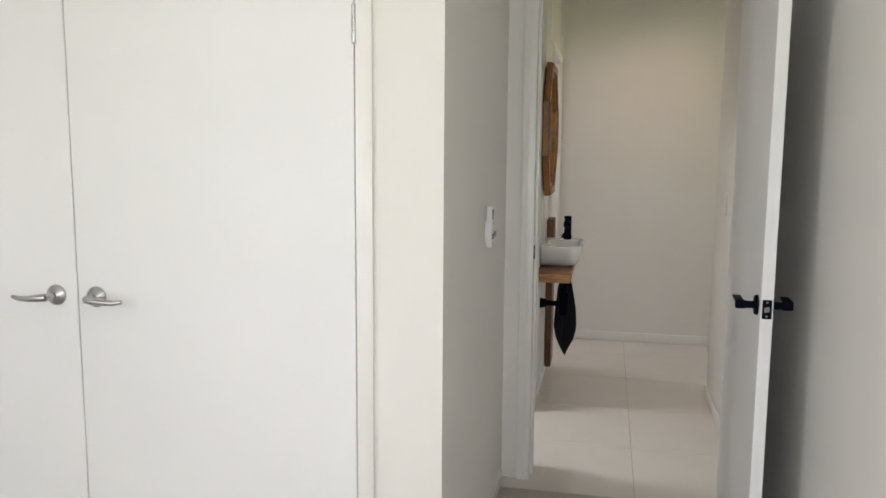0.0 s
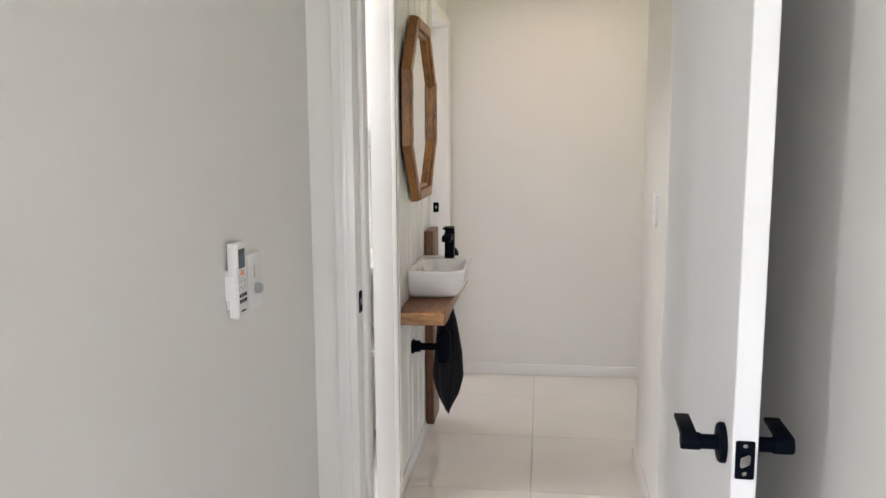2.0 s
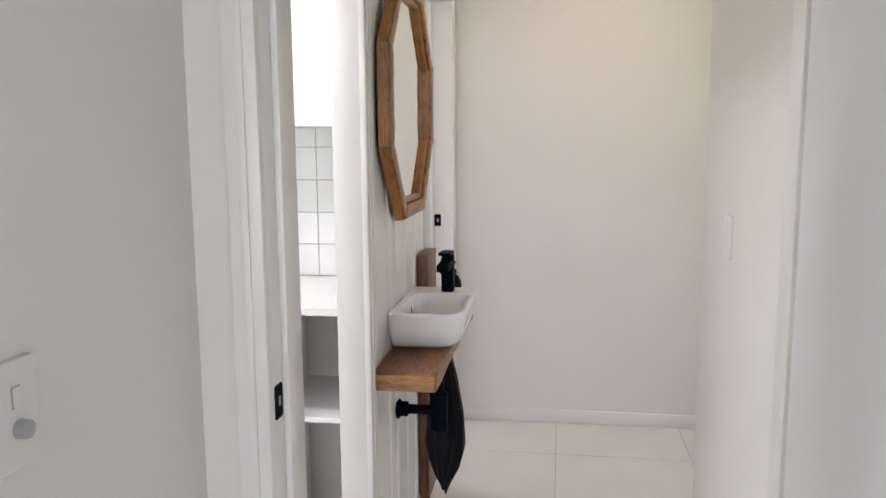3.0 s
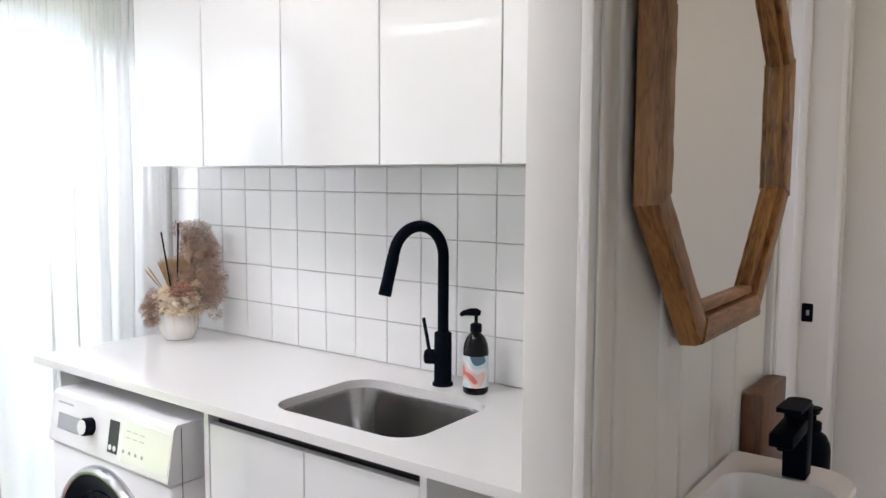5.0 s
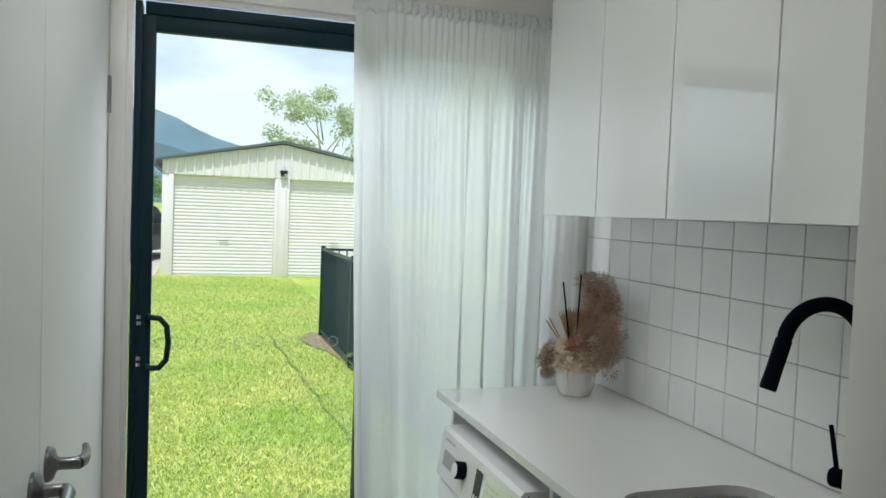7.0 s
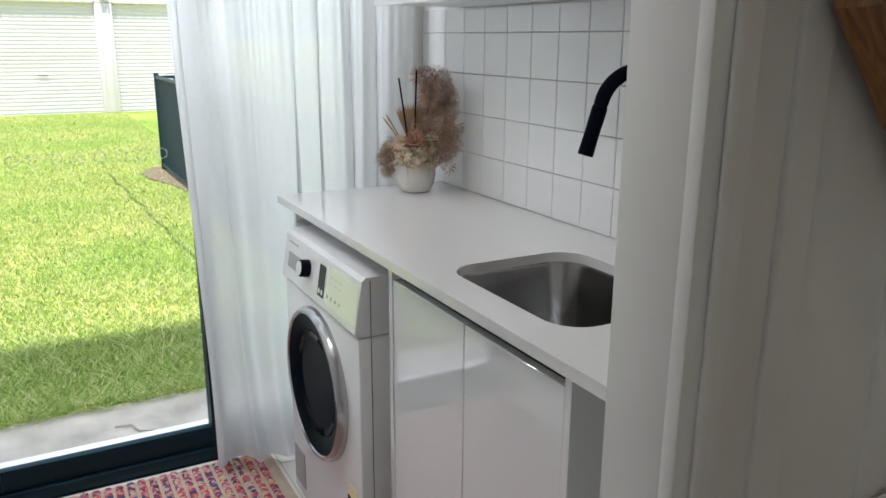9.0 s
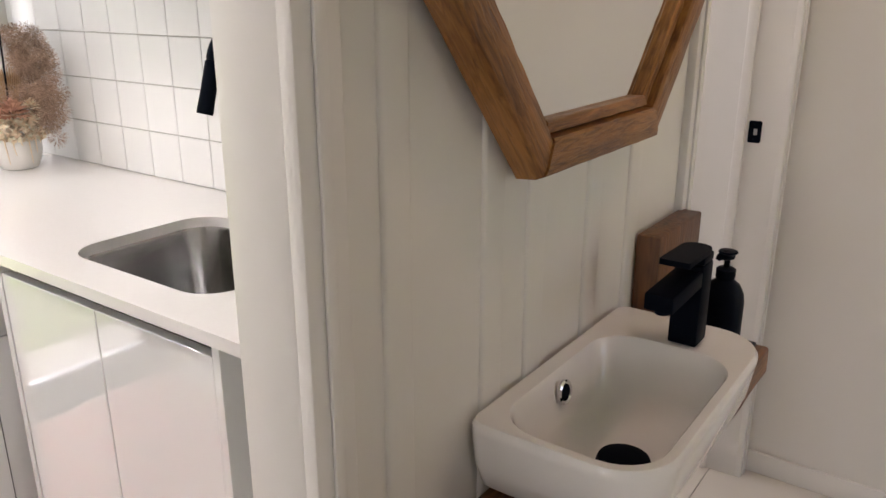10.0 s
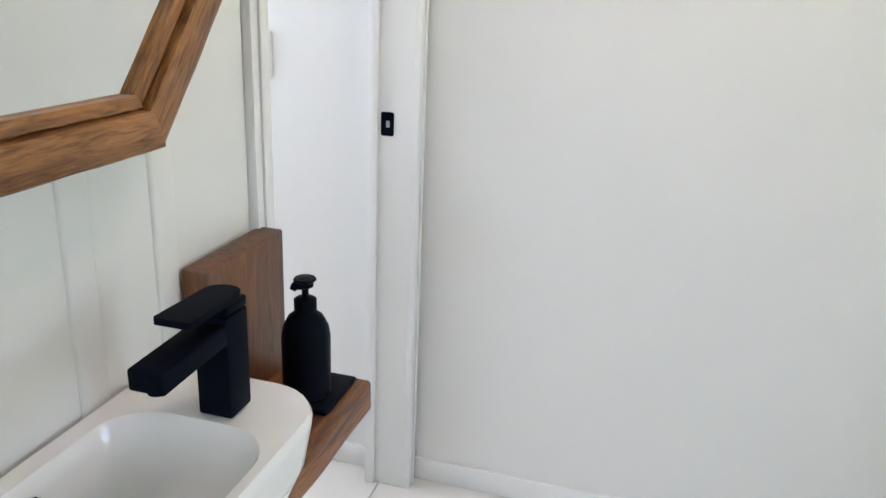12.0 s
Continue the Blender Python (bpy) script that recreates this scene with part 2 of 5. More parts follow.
def glass(name, color=(1, 1, 1), rough=0.0):
    m = bpy.data.materials.new(name)
    m.use_nodes = True
    n, l = m.node_tree.nodes, m.node_tree.links
    n.remove(n["Principled BSDF"])
    t, g, mix = n.new("ShaderNodeBsdfTransparent"), n.new("ShaderNodeBsdfGlossy"), n.new("ShaderNodeMixShader")
    t.inputs["Color"].default_value = rgb(color)
    g.inputs["Roughness"].default_value = rough
    f = n.new("ShaderNodeFresnel")
    f.inputs["IOR"].default_value = 1.45
    l.new(f.outputs["Fac"], mix.inputs["Fac"])
    l.new(t.outputs["BSDF"], mix.inputs[1])
    l.new(g.outputs["BSDF"], mix.inputs[2])
    l.new(mix.outputs["Shader"], n["Material Output"].inputs["Surface"])
    return m


PANE = glass("clear_pane", (0.96, 0.985, 0.975))
PORTHOLE = paint("smoked_door_glass", (0.004, 0.007, 0.012), 0.05, 0.1, 3, 0.0, spec=0.025)
SCREEN = paint("lcd_screen", (0.12, 0.16, 0.19), 0.15, 0.05)
MIRROR = paint("mirror_silver", (0.86, 0.87, 0.86), 0.01, 0.005, 2, 0.0, metal=1.0)


def sheer():
    m = bpy.data.materials.new("sheer_white_voile")
    m.use_nodes = True
    n, l = m.node_tree.nodes, m.node_tree.links
    n.remove(n["Principled BSDF"])
    d, tl, tr = n.new("ShaderNodeBsdfDiffuse"), n.new("ShaderNodeBsdfTranslucent"), n.new("ShaderNodeBsdfTransparent")
    for s in (d, tl):
        s.inputs["Color"].default_value = (0.86, 0.87, 0.87, 1)
    a, b = n.new("ShaderNodeMixShader"), n.new("ShaderNodeMixShader")
    a.inputs["Fac"].default_value = 0.43
    tc, no = n.new("ShaderNodeTexCoord"), n.new("ShaderNodeTexNoise")
    no.inputs["Scale"].default_value = 60
    mr = n.new("ShaderNodeMapRange")
    mr.inputs["To Min"].default_value, mr.inputs["To Max"].default_value = 0.08, 0.13
    l.new(tc.outputs["Object"], no.inputs["Vector"])
    l.new(no.outputs["Fac"], mr.inputs["Value"])
    l.new(mr.outputs["Result"], b.inputs["Fac"])
    l.new(d.outputs["BSDF"], a.inputs[1])
    l.new(tl.outputs["BSDF"], a.inputs[2])
    l.new(a.outputs["Shader"], b.inputs[1])
    l.new(tr.outputs["BSDF"], b.inputs[2])
    l.new(b.outputs["Shader"], n["Material Output"].inputs["Surface"])
    return m


SHEER = sheer()


def rag():
    """Rag braid: twisted scraps of many colours, another mix in every row."""
    m = bpy.data.materials.new("rag_braid")
    m.use_nodes = True
    n, l = m.node_tree.nodes, m.node_tree.links
    p = n["Principled BSDF"]
    p.inputs["Roughness"].default_value = 0.95
    tc, mp, oi, cb = n.new("ShaderNodeTexCoord"), n.new("ShaderNodeMapping"), n.new("ShaderNodeObjectInfo"), n.new("ShaderNodeCombineXYZ")
    mp.inputs["Scale"].default_value = (95, 84, 1)
    mul = n.new("ShaderNodeMath")
    mul.operation = "MULTIPLY"
    mul.inputs[1].default_value = 900
    l.new(oi.outputs["Random"], mul.inputs[0])
    l.new(mul.outputs["Value"], cb.inputs["X"])
    l.new(cb.outputs["Vector"], mp.inputs["Location"])
    l.new(tc.outputs["Object"], mp.inputs["Vector"])
    v = n.new("ShaderNodeTexVoronoi")
    v.inputs["Scale"].default_value = 1.0
    l.new(mp.outputs["Vector"], v.inputs["Vector"])
    sc, ad, fr = n.new("ShaderNodeSeparateColor"), n.new("ShaderNodeMath"), n.new("ShaderNodeMath")
    l.new(v.outputs["Color"], sc.inputs["Color"])
    ad.operation, fr.operation = "MULTIPLY_ADD", "FRACT"
    ad.inputs[1].default_value = 0.62
    l.new(sc.outputs["Red"], ad.inputs[0])
    l.new(oi.outputs["Random"], ad.inputs[2])
    l.new(ad.outputs["Value"], fr.inputs[0])
    r = n.new("ShaderNodeValToRGB")
    r.color_ramp.interpolation = "CONSTANT"
    cols = [(0.0, (0.42, 0.05, 0.07)), (0.14, (0.44, 0.24, 0.22)), (0.27, (0.22, 0.04, 0.09)), (0.38, (0.50, 0.16, 0.11)), (0.48, (0.03, 0.035, 0.09)), (0.60, (0.45, 0.33, 0.27)), (0.72, (0.07, 0.07, 0.17)), (0.80, (0.40, 0.10, 0.14)), (0.90, (0.50, 0.40, 0.18))]
    while len(r.color_ramp.elements) < len(cols):
        r.color_ramp.elements.new(0.5)
    for el, (pos, c) in zip(r.color_ramp.elements, cols):
        el.position, el.color = pos, rgb(c)
    l.new(fr.outputs["Value"], r.inputs["Fac"])
    l.new(r.outputs["Color"], p.inputs["Base Color"])
    b = n.new("ShaderNodeBump")
    b.inputs["Strength"].default_value, b.inputs["Distance"].default_value, b.invert = 1.0, 0.006, True
    l.new(v.outputs["Distance"], b.inputs["Height"])
    l.new(b.outputs["Normal"], p.inputs["Normal"])
    return m


RAG = rag()
JUTE = paint("rug_jute", (0.42, 0.33, 0.25), 0.95, 0.2, 40, 0.3, 300)

# ---- builders ----


def smooth(me, angle=35):
    me.polygons.foreach_set("use_smooth", [True] * len(me.polygons))
    me.set_sharp_from_angle(angle=radians(angle))


def link(name, bm, material, soft=True):
    me = bpy.data.meshes.new(name)
    bmesh.ops.recalc_face_normals(bm, faces=bm.faces)
    bm.to_mesh(me)
    bm.free()
    me.materials.append(material)
    if soft:
        smooth(me)
    return new(name, me)


def part(name, bm, material, parent, label=""):
    ob = link(name, bm, material)
    ob.parent = parent
    if label:
        tagged(ob, label)
    return ob


def thing(name, label, category, group="", kind=""):
    return tagged(new(name), label, category, group, kind)


def solo(name, bm, material, label, category, group="", kind=""):
    return tagged(link(name, bm, material), label, category, group, kind)


def structure(name, bm, material, label="", category=""):
    return tagged(link(name, bm, material), label, category, "", "structure")


def bx(bm, x0, x1, y0, y1, z0, z1, bev=0.0, seg=2, m=None):
    t = bmesh.new()
    bmesh.ops.create_cube(t, size=1)
    for v in t.verts:
        v.co = ((x0 + x1) / 2 + v.co.x * (x1 - x0), (y0 + y1) / 2 + v.co.y * (y1 - y0), (z0 + z1) / 2 + v.co.z * (z1 - z0))
    if bev:
        bmesh.ops.bevel(t, geom=list(t.edges), offset=bev, segments=seg, affect="EDGES", profile=0.5)
    if m is not None:
        bmesh.ops.transform(t, matrix=m, verts=t.verts)
    return merge(bm, t)


def merge(bm, t):
    me = bpy.data.meshes.new("tmp")
    t.to_mesh(me)
    t.free()
    bm.from_mesh(me)
    bpy.data.meshes.remove(me)
    return bm


def box(*a, **k):
    return bx(bmesh.new(), *a, **k)


def loft(bm, rings, close_first=True, close_last=True, m=None):
    """Skin of closed rings with the same number of points each."""
    rows = [[bm.verts.new(m @ Vector(p) if m is not None else p) for p in r] for r in rings]
    n = len(rows[0])
    for a, b in zip(rows, rows[1:]):
        for i in range(n):
            bm.faces.new((a[i], a[(i + 1) % n], b[(i + 1) % n], b[i]))
    if close_first:
        bm.faces.new(rows[0][::-1])
    if close_last:
        bm.faces.new(rows[-1])
    return bm


def rrect(x0, x1, y0, y1, z, radii, n=6):
    """Rounded rectangle; radii for the corners x0y0, x1y0, x1y1, x0y1."""
    if not isinstance(radii, tuple):
        radii = (radii,) * 4
    out = []
    for (cx, cy, sx, sy, start), r in zip(((x0, y0, 1, 1, 180), (x1, y0, -1, 1, 270), (x1, y1, -1, -1, 0), (x0, y1, 1, -1, 90)), radii):
        for i in range(n + 1):
            a = radians(start + 90 * i / n)
            out.append((cx + sx * r + r * math.cos(a), cy + sy * r + r * math.sin(a), z))
    return out


def lathe(bm, profile, c=(0, 0, 0), seg=28, m=None, caps=True):
    """Solid of revolution about z through c; profile of (radius, height)."""
    rings = [[(c[0] + r * math.cos(2 * math.pi * i / seg), c[1] + r * math.sin(2 * math.pi * i / seg), c[2] + h) for i in range(seg)] for r, h in profile]
    return loft(bm, rings, caps, caps, m)


def tube(bm, pts, r, seg=14):
    """Round bar along points; r one radius or one for each point."""
    pts = [Vector(p) for p in pts]
    rr = r if isinstance(r, (list, tuple)) else [r] * len(pts)
    rings, up = [], None
    for i, p in enumerate(pts):
        d = (pts[min(i + 1, len(pts) - 1)] - pts[max(i - 1, 0)]).normalized()
        if up is None:
            up = d.orthogonal().normalized()
        up = (up - d * up.dot(d)).normalized()
        side = d.cross(up)
        rings.append([tuple(p + rr[i] * (up * math.cos(2 * math.pi * k / seg) + side * math.sin(2 * math.pi * k / seg))) for k in range(seg)])
    return loft(bm, rings)


def arc(c, r, a0, a1, n, plane):
    """Points of an arc; plane is a pair of unit vectors."""
    u, v = Vector(plane[0]), Vector(plane[1])
    return [tuple(Vector(c) + r * (u * math.cos(radians(a0 + (a1 - a0) * i / n)) + v * math.sin(radians(a0 + (a1 - a0) * i / n)))) for i in range(n + 1)]


# ---- large structure ----
H = 2.55       # ceiling height
Y_DOOR = 0.985  # bedroom side of the wall with the bedroom door
Y_END = 3.66   # end wall of the corridor
X_R = 1.00     # right wall
W0 = 0.012    # corridor face of the wall with the basin
X_G = -1.98    # inner face of the laundry's outer wall
Y_T = 2.648    # tiled wall
Y_L = 1.112    # linen cupboard wall


def wall(name, *boxes):
    bm = bmesh.new()
    for b in boxes:
        bx(bm, *b)
    return structure(name, bm, WALL)


# bedroom
wall("wall_bedroom_return", (-0.14, -0.034, -0.19, Y_DOOR, 0, H))
wall("wall_wardrobe_front", (-0.226, -0.034, -0.302, -0.19, 0, H), (-2.05, -0.226, -0.302, -0.19, 2.10, H), (-2.6, -2.05, -0.302, -0.19, 0, H))
wall("wall_wardrobe_back", (-2.6, -0.14, 0.30, 0.40, 0, H))
wall("wall_bedroom_door", (-0.14, 0.065, Y_DOOR, Y_DOOR + 0.15, 0, H), (0.065, 0.915, Y_DOOR, Y_DOOR + 0.15, 2.09, H), (0.915, 1.10, Y_DOOR, Y_DOOR + 0.15, 0, H))
wall("wall_bedroom_right", (1.02, 1.14, -4.6, Y_DOOR, 0, H))
wall("wall_bedroom_left", (-2.72, -2.6, -4.6, -3.7, 0, H), (-2.72, -2.6, -3.7, -2.5, 0, 0.9), (-2.72, -2.6, -3.7, -2.5, 2.1, H), (-2.72, -2.6, -2.5, 0.4, 0, H))
# Opening made for the unseen rear window lamp.
wall("wall_bedroom_window", (-2.72, 0.0, -4.72, -4.6, 0, H), (0.9, 1.14, -4.72, -4.6, 0, H), (0.0, 0.9, -4.72, -4.6, 0, 1.1), (0.0, 0.9, -4.72, -4.6, 2.1, H))
# corridor
wall("wall_corridor_left", (-0.062, W0, Y_DOOR + 0.15, 1.147, 0, H), (-0.062, W0, 1.147, 1.890, 2.09, H), (-0.062, W0, 1.890, 2.849, 0, H), (-0.10, W0, 2.849, 3.608, 2.09, H), (-0.10, W0, 3.608, Y_END, 0, H))
wall("wall_corridor_right", (X_R, X_R + 0.11, Y_DOOR + 0.15, 2.40, 0, H))
wall("wall_end", (-1.8, 3.6, Y_END, Y_END + 0.12, 0, H))
wall("wall_hall_side", (X_R + 0.11, 3.6, 2.29, 2.40, 0, H))
wall("wall_hall_window", (3.6, 3.72, 2.3, Y_END, 0, 0.7), (3.6, 3.72, 2.3, Y_END, 2.3, H), (3.6, 3.72, 2.3, 2.58, 0.7, 2.3), (3.6, 3.72, 3.52, Y_END, 0.7, 2.3))
# laundry and bathroom
wall("wall_laundry_tiled", (-2.1, -0.062, Y_T + 0.008, Y_T + 0.10, 0, H))
wall("wall_laundry_linen", (-2.1, -1.922, Y_L - 0.10, Y_L, 0, H), (-1.922, -0.12, Y_L - 0.10, Y_L, 2.10, H), (-0.12, -0.062, Y_L - 0.10, Y_L, 0, H))
wall("wall_laundry_outer", (X_G - 0.12, X_G, 1.0, 1.13, 0, H), (X_G - 0.12, X_G, 1.13, 2.46, 2.09, H), (X_G - 0.12, X_G, 2.46, 2.72, 0, H))
wall("wall_linen_back", (-2.1, -0.14, 0.50, 0.60, 0, H))
wall("wall_bathroom_window", (-1.92, -1.80, Y_T + 0.1, 2.9, 0, H), (-1.92, -1.80, 3.6, Y_END + 0.1, 0, H), (-1.92, -1.80, 2.9, 3.6, 0, 0.95), (-1.92, -1.80, 2.9, 3.6, 2.15, H))
structure("ceiling", box(-2.75, 3.75, -4.75, 3.85, H, H + 0.12), CEIL)
structure("roof_eave", box(-2.42, 4.3, -5.3, 4.4, H + 0.14, H + 0.26), SHEDR)
structure("wall_house_outer", bx(bx(bmesh.new(), -2.72, -2.60, 0.4, 0.5, 0, H), -2.1, -1.92, 2.72, 3.82, 0, H), SHEDW)
structure("floor_bedroom", box(-2.6, 1.02, -4.6, Y_DOOR - 0.12, -0.1, 0.004), CARPET)
structure("floor", box(-2.08, 3.6, Y_DOOR - 0.12, Y_END, -0.1, -0.004), GROUT)


def board(x0, x1, y0, y1, z0, z1, bev=0.004):
    return box(x0, x1, y0, y1, z0, z1, bev)


def skirting(*runs):
    for r in runs:
        structure("baseboard", board(*r, bev=0.003), TRIM)


skirting((0.012, 3.6, Y_END - 0.014, Y_END, 0, 0.067), (X_R - 0.013, X_R, Y_DOOR + 0.13, 2.413, 0, 0.067), (X_R - 0.013, 3.6, 2.40, 2.413, 0, 0.067),
         (W0, W0 + 0.013, 1.93, 2.81, 0, 0.067), (-0.034, -0.021, -0.302, 0.9, 0, 0.067), (-0.2, -0.034, -0.315, -0.302, 0, 0.067),
         (1.007, 1.02, -4.6, 0.9, 0, 0.067), (-1.8, -0.062, Y_END - 0.014, Y_END, 0, 0.067))


def casing_x(y0, y1, x, out, w=0.055, t=0.018, head=2.07):
    """Architraves round an opening in a wall whose normal is x; out is +1 or -1."""
    for a, b in ((max(y0 - w, Y_DOOR + 0.151), y0), (y1, y1 + w)):
        bm = bmesh.new()
        bx(bm, *sorted((x, x + out * t)), a, b, 0, head + w, 0.003)
        inner = b if a < y0 else a
        s = -1 if a < y0 else 1
        bx(bm, *sorted((x + out * t, x + out * (t + 0.005))), *sorted((inner + s * 0.020, inner + s * 0.034)), 0, head + w - 0.01, 0.002)
        structure("trim", bm, TRIM)
    structure("trim", box(*sorted((x, x + out * t)), y0 + 0.0, y1, head, head + w, 0.003), TRIM)


def casing_y(x0, x1, y, out, w=0.055, t=0.018, head=2.07):
    for a, b in ((x0 - w, x0), (x1, x1 + w)):
        bm = bmesh.new()
        bx(bm, a, b, *sorted((y, y + out * t)), 0, head + w, 0.003)
        inner = b if a < x0 else a
        s = -1 if a < x0 else 1
        bx(bm, *sorted((inner + s * 0.020, inner + s * 0.034)), *sorted((y + out * t, y + out * (t + 0.005))), 0, head + w - 0.01, 0.002)
        structure("trim", bm, TRIM)
    structure("trim", box(x0, x1, *sorted((y, y + out * t)), head, head + w, 0.003), TRIM)


def lining(name, *boxes):
    bm = bmesh.new()
    for b in boxes:
        bx(bm, *b, 0.002)
    structure(name, bm, TRIM)


# bedroom doorway: lining with rebated stop
lining("trim", (0.067, 0.088, Y_DOOR - 0.002, Y_DOOR + 0.152, 0, 2.09), (0.088, 0.100, Y_DOOR + 0.045, Y_DOOR + 0.085, 0, 2.07))
lining("trim", (0.898, 0.915, Y_DOOR - 0.002, Y_DOOR + 0.152, 0, 2.09), (0.887, 0.898, Y_DOOR + 0.045, Y_DOOR + 0.085, 0, 2.07))
lining("trim", (0.088, 0.898, Y_DOOR - 0.002, Y_DOOR + 0.152, 2.07, 2.09))
casing_y(0.088, 0.898, Y_DOOR, -1)
# laundry opening
lining("trim", (-0.064, W0 + 0.002, 1.872, 1.888, 0, 2.09))
lining("trim", (-0.064, W0 + 0.002, 1.149, 1.165, 0, 2.09))
lining("trim", (-0.064, W0 + 0.002, 1.165, 1.872, 2.07, 2.09))
casing_x(1.165, 1.872, W0, 1)
# bathroom opening
lining("trim", (-0.064, W0 + 0.002, 2.851, 2.867, 0, 2.09))
lining("trim", (-0.102, W0 + 0.002, 3.590, 3.606, 0, 2.09), (-0.098, -0.072, 3.578, 3.590, 0, 2.07))
lining("trim", (-0.102, W0 + 0.002, 2.867, 3.590, 2.07, 2.09))
casing_x(2.867, 3.590, W0, 1, w=0.052)


# ---- corridor things ----


def batten_wall():
    w = thing("wall_battens", "white painted vertical batten panelling behind the basin", "wall panelling", "", "structure")
    part("backing", box(W0, W0 + 0.003, 1.928, 2.814, 0.067, H - 0.002), BATTEN, w)
    for y in (1.985, 2.162, 2.266, 2.435, 2.584):
        part("batten", box(W0 - 0.004, W0 + 0.0080, y, y + 0.046, 0.067, H - 0.004, 0.0058, 5), BATTEN, w)


batten_wall()


def octagon(hw, hh, sw, sh, x):
    """Corners of an octagon in the wall's plane round the mirror's middle."""
    return [Vector((x, a, b)) for a, b in ((-hw, -sh), (-sw, -hh), (sw, -hh), (hw, -sh), (hw, sh), (sw, hh), (-sw, hh), (-hw, sh))]


def mirror(at):
    top = thing("wall_mirror", "octagonal wall mirror in a rough brown recycled timber frame", "mirror")
    top.location = at
    w, d = 0.065, 0.036
    out, inn = octagon(0.378, 0.378, 0.172, 0.146, 0), octagon(0.378 - w, 0.378 - w, 0.172 - w * 0.43, 0.146 - w * 0.40, 0)
    rng = random.Random(3)
    for i in range(8):
        a, b, c, e = out[i], out[(i + 1) % 8], inn[(i + 1) % 8], inn[i]
        along = (b - a).normalized()
        across = Vector((0, -along.z, along.y))
        mid = (a + b + c + e) / 4
        bm = bmesh.new()
        n = 14
        rings = []
        for k in range(n + 1):
            f = k / n
            p, q = a.lerp(b, f), e.lerp(c, f)
            j = [rng.uniform(-0.0011, 0.0011) for _ in range(8)]
            if k in (0, n):
                j = [0] * 8
            rise = d + (0.003 if i % 2 else 0)
            prof = [(0.0, 0.0), (0.03, 0.65), (0.10, 0.94), (0.22, 1.0), (0.68, 0.99), (0.735, 0.92), (0.745, 0.46), (0.79, 0.44), (0.80, 0.66), (0.97, 0.62), (1.0, 0.56), (1.0, 0.18), (0.96, 0.0)]
            ring = []
            for m_, (u, v) in enumerate(prof):
                pt = p.lerp(q, min(1, max(0, u + j[m_ % 8] * 8 * (0 < u < 1)))) + Vector((rise * v + j[(m_ + 3) % 8] * (v > 0.2) * 0.6, 0, 0))
                pt -= mid
                ring.append((pt.dot(along), pt.dot(across), pt.x))
            rings.append(ring)
        loft(bm, rings)
        seg = part("frame_rail", bm, FRAMEW, top, "oiled rough-sawn brown timber rail")
        seg.matrix_local = Matrix.Translation(mid) @ Matrix(((0, 0, 1, 0), (along.y, across.y, 0, 0), (along.z, across.z, 0, 0), (0, 0, 0, 1)))
    bm = bmesh.new()
    ring = octagon(0.350, 0.350, 0.158, 0.135, 0)
    loft(bm, [[tuple(p + Vector((x, 0, 0))) for p in ring] for x in (-0.0080, -0.0002)])
    part("backing_board", bm, BLACKP, top, "black backing board")
    bm = bmesh.new()
    ring = octagon(0.378 - w + 0.004, 0.378 - w + 0.004, 0.172 - w * 0.43 + 0.004, 0.146 - w * 0.40 + 0.004, 0)
    loft(bm, [[tuple(p + Vector((0.006, 0, 0))) for p in ring], [tuple(p + Vector((0.011, 0, 0))) for p in ring]])
    part("mirror_glass", bm, MIRROR, top, "clear silvered mirror glass")


mirror((0.0315, 2.382, 1.554))


def shelf():
    s = thing("wall_shelf", "thick oiled brown timber slab shelf under the basin", "shelf")
    bm = box(W0 + 0.009, 0.208, 1.905, 2.830, 0.722, 0.774, 0.006, 3)
    bmesh.ops.subdivide_edges(bm, edges=[e for e in bm.edges if e.calc_length() > 0.5], cuts=30)
    rng = random.Random(7)
    for v in bm.verts:
        if v.co.x > 0.19:
            v.co.x += 0.006 * noise.noise(Vector((3, v.co.y * 7, v.co.z * 9)))
        v.co.z += 0.0015 * noise.noise(Vector((v.co.x * 20, v.co.y * 9, 1)))
    part("slab", bm, TIMBER, s)
    part("end_grain", box(W0 + 0.012, 0.203, 1.9025, 1.9055, 0.726, 0.770, 0.001, 1), ENDGRAIN, s, "paler sawn timber end")
    p = thing("timber_post", "dark oiled timber plank fixed upright to the wall behind the shelf", "post")
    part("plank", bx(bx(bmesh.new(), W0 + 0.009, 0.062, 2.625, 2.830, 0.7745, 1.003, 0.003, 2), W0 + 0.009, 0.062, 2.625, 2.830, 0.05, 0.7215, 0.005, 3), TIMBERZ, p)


shelf()


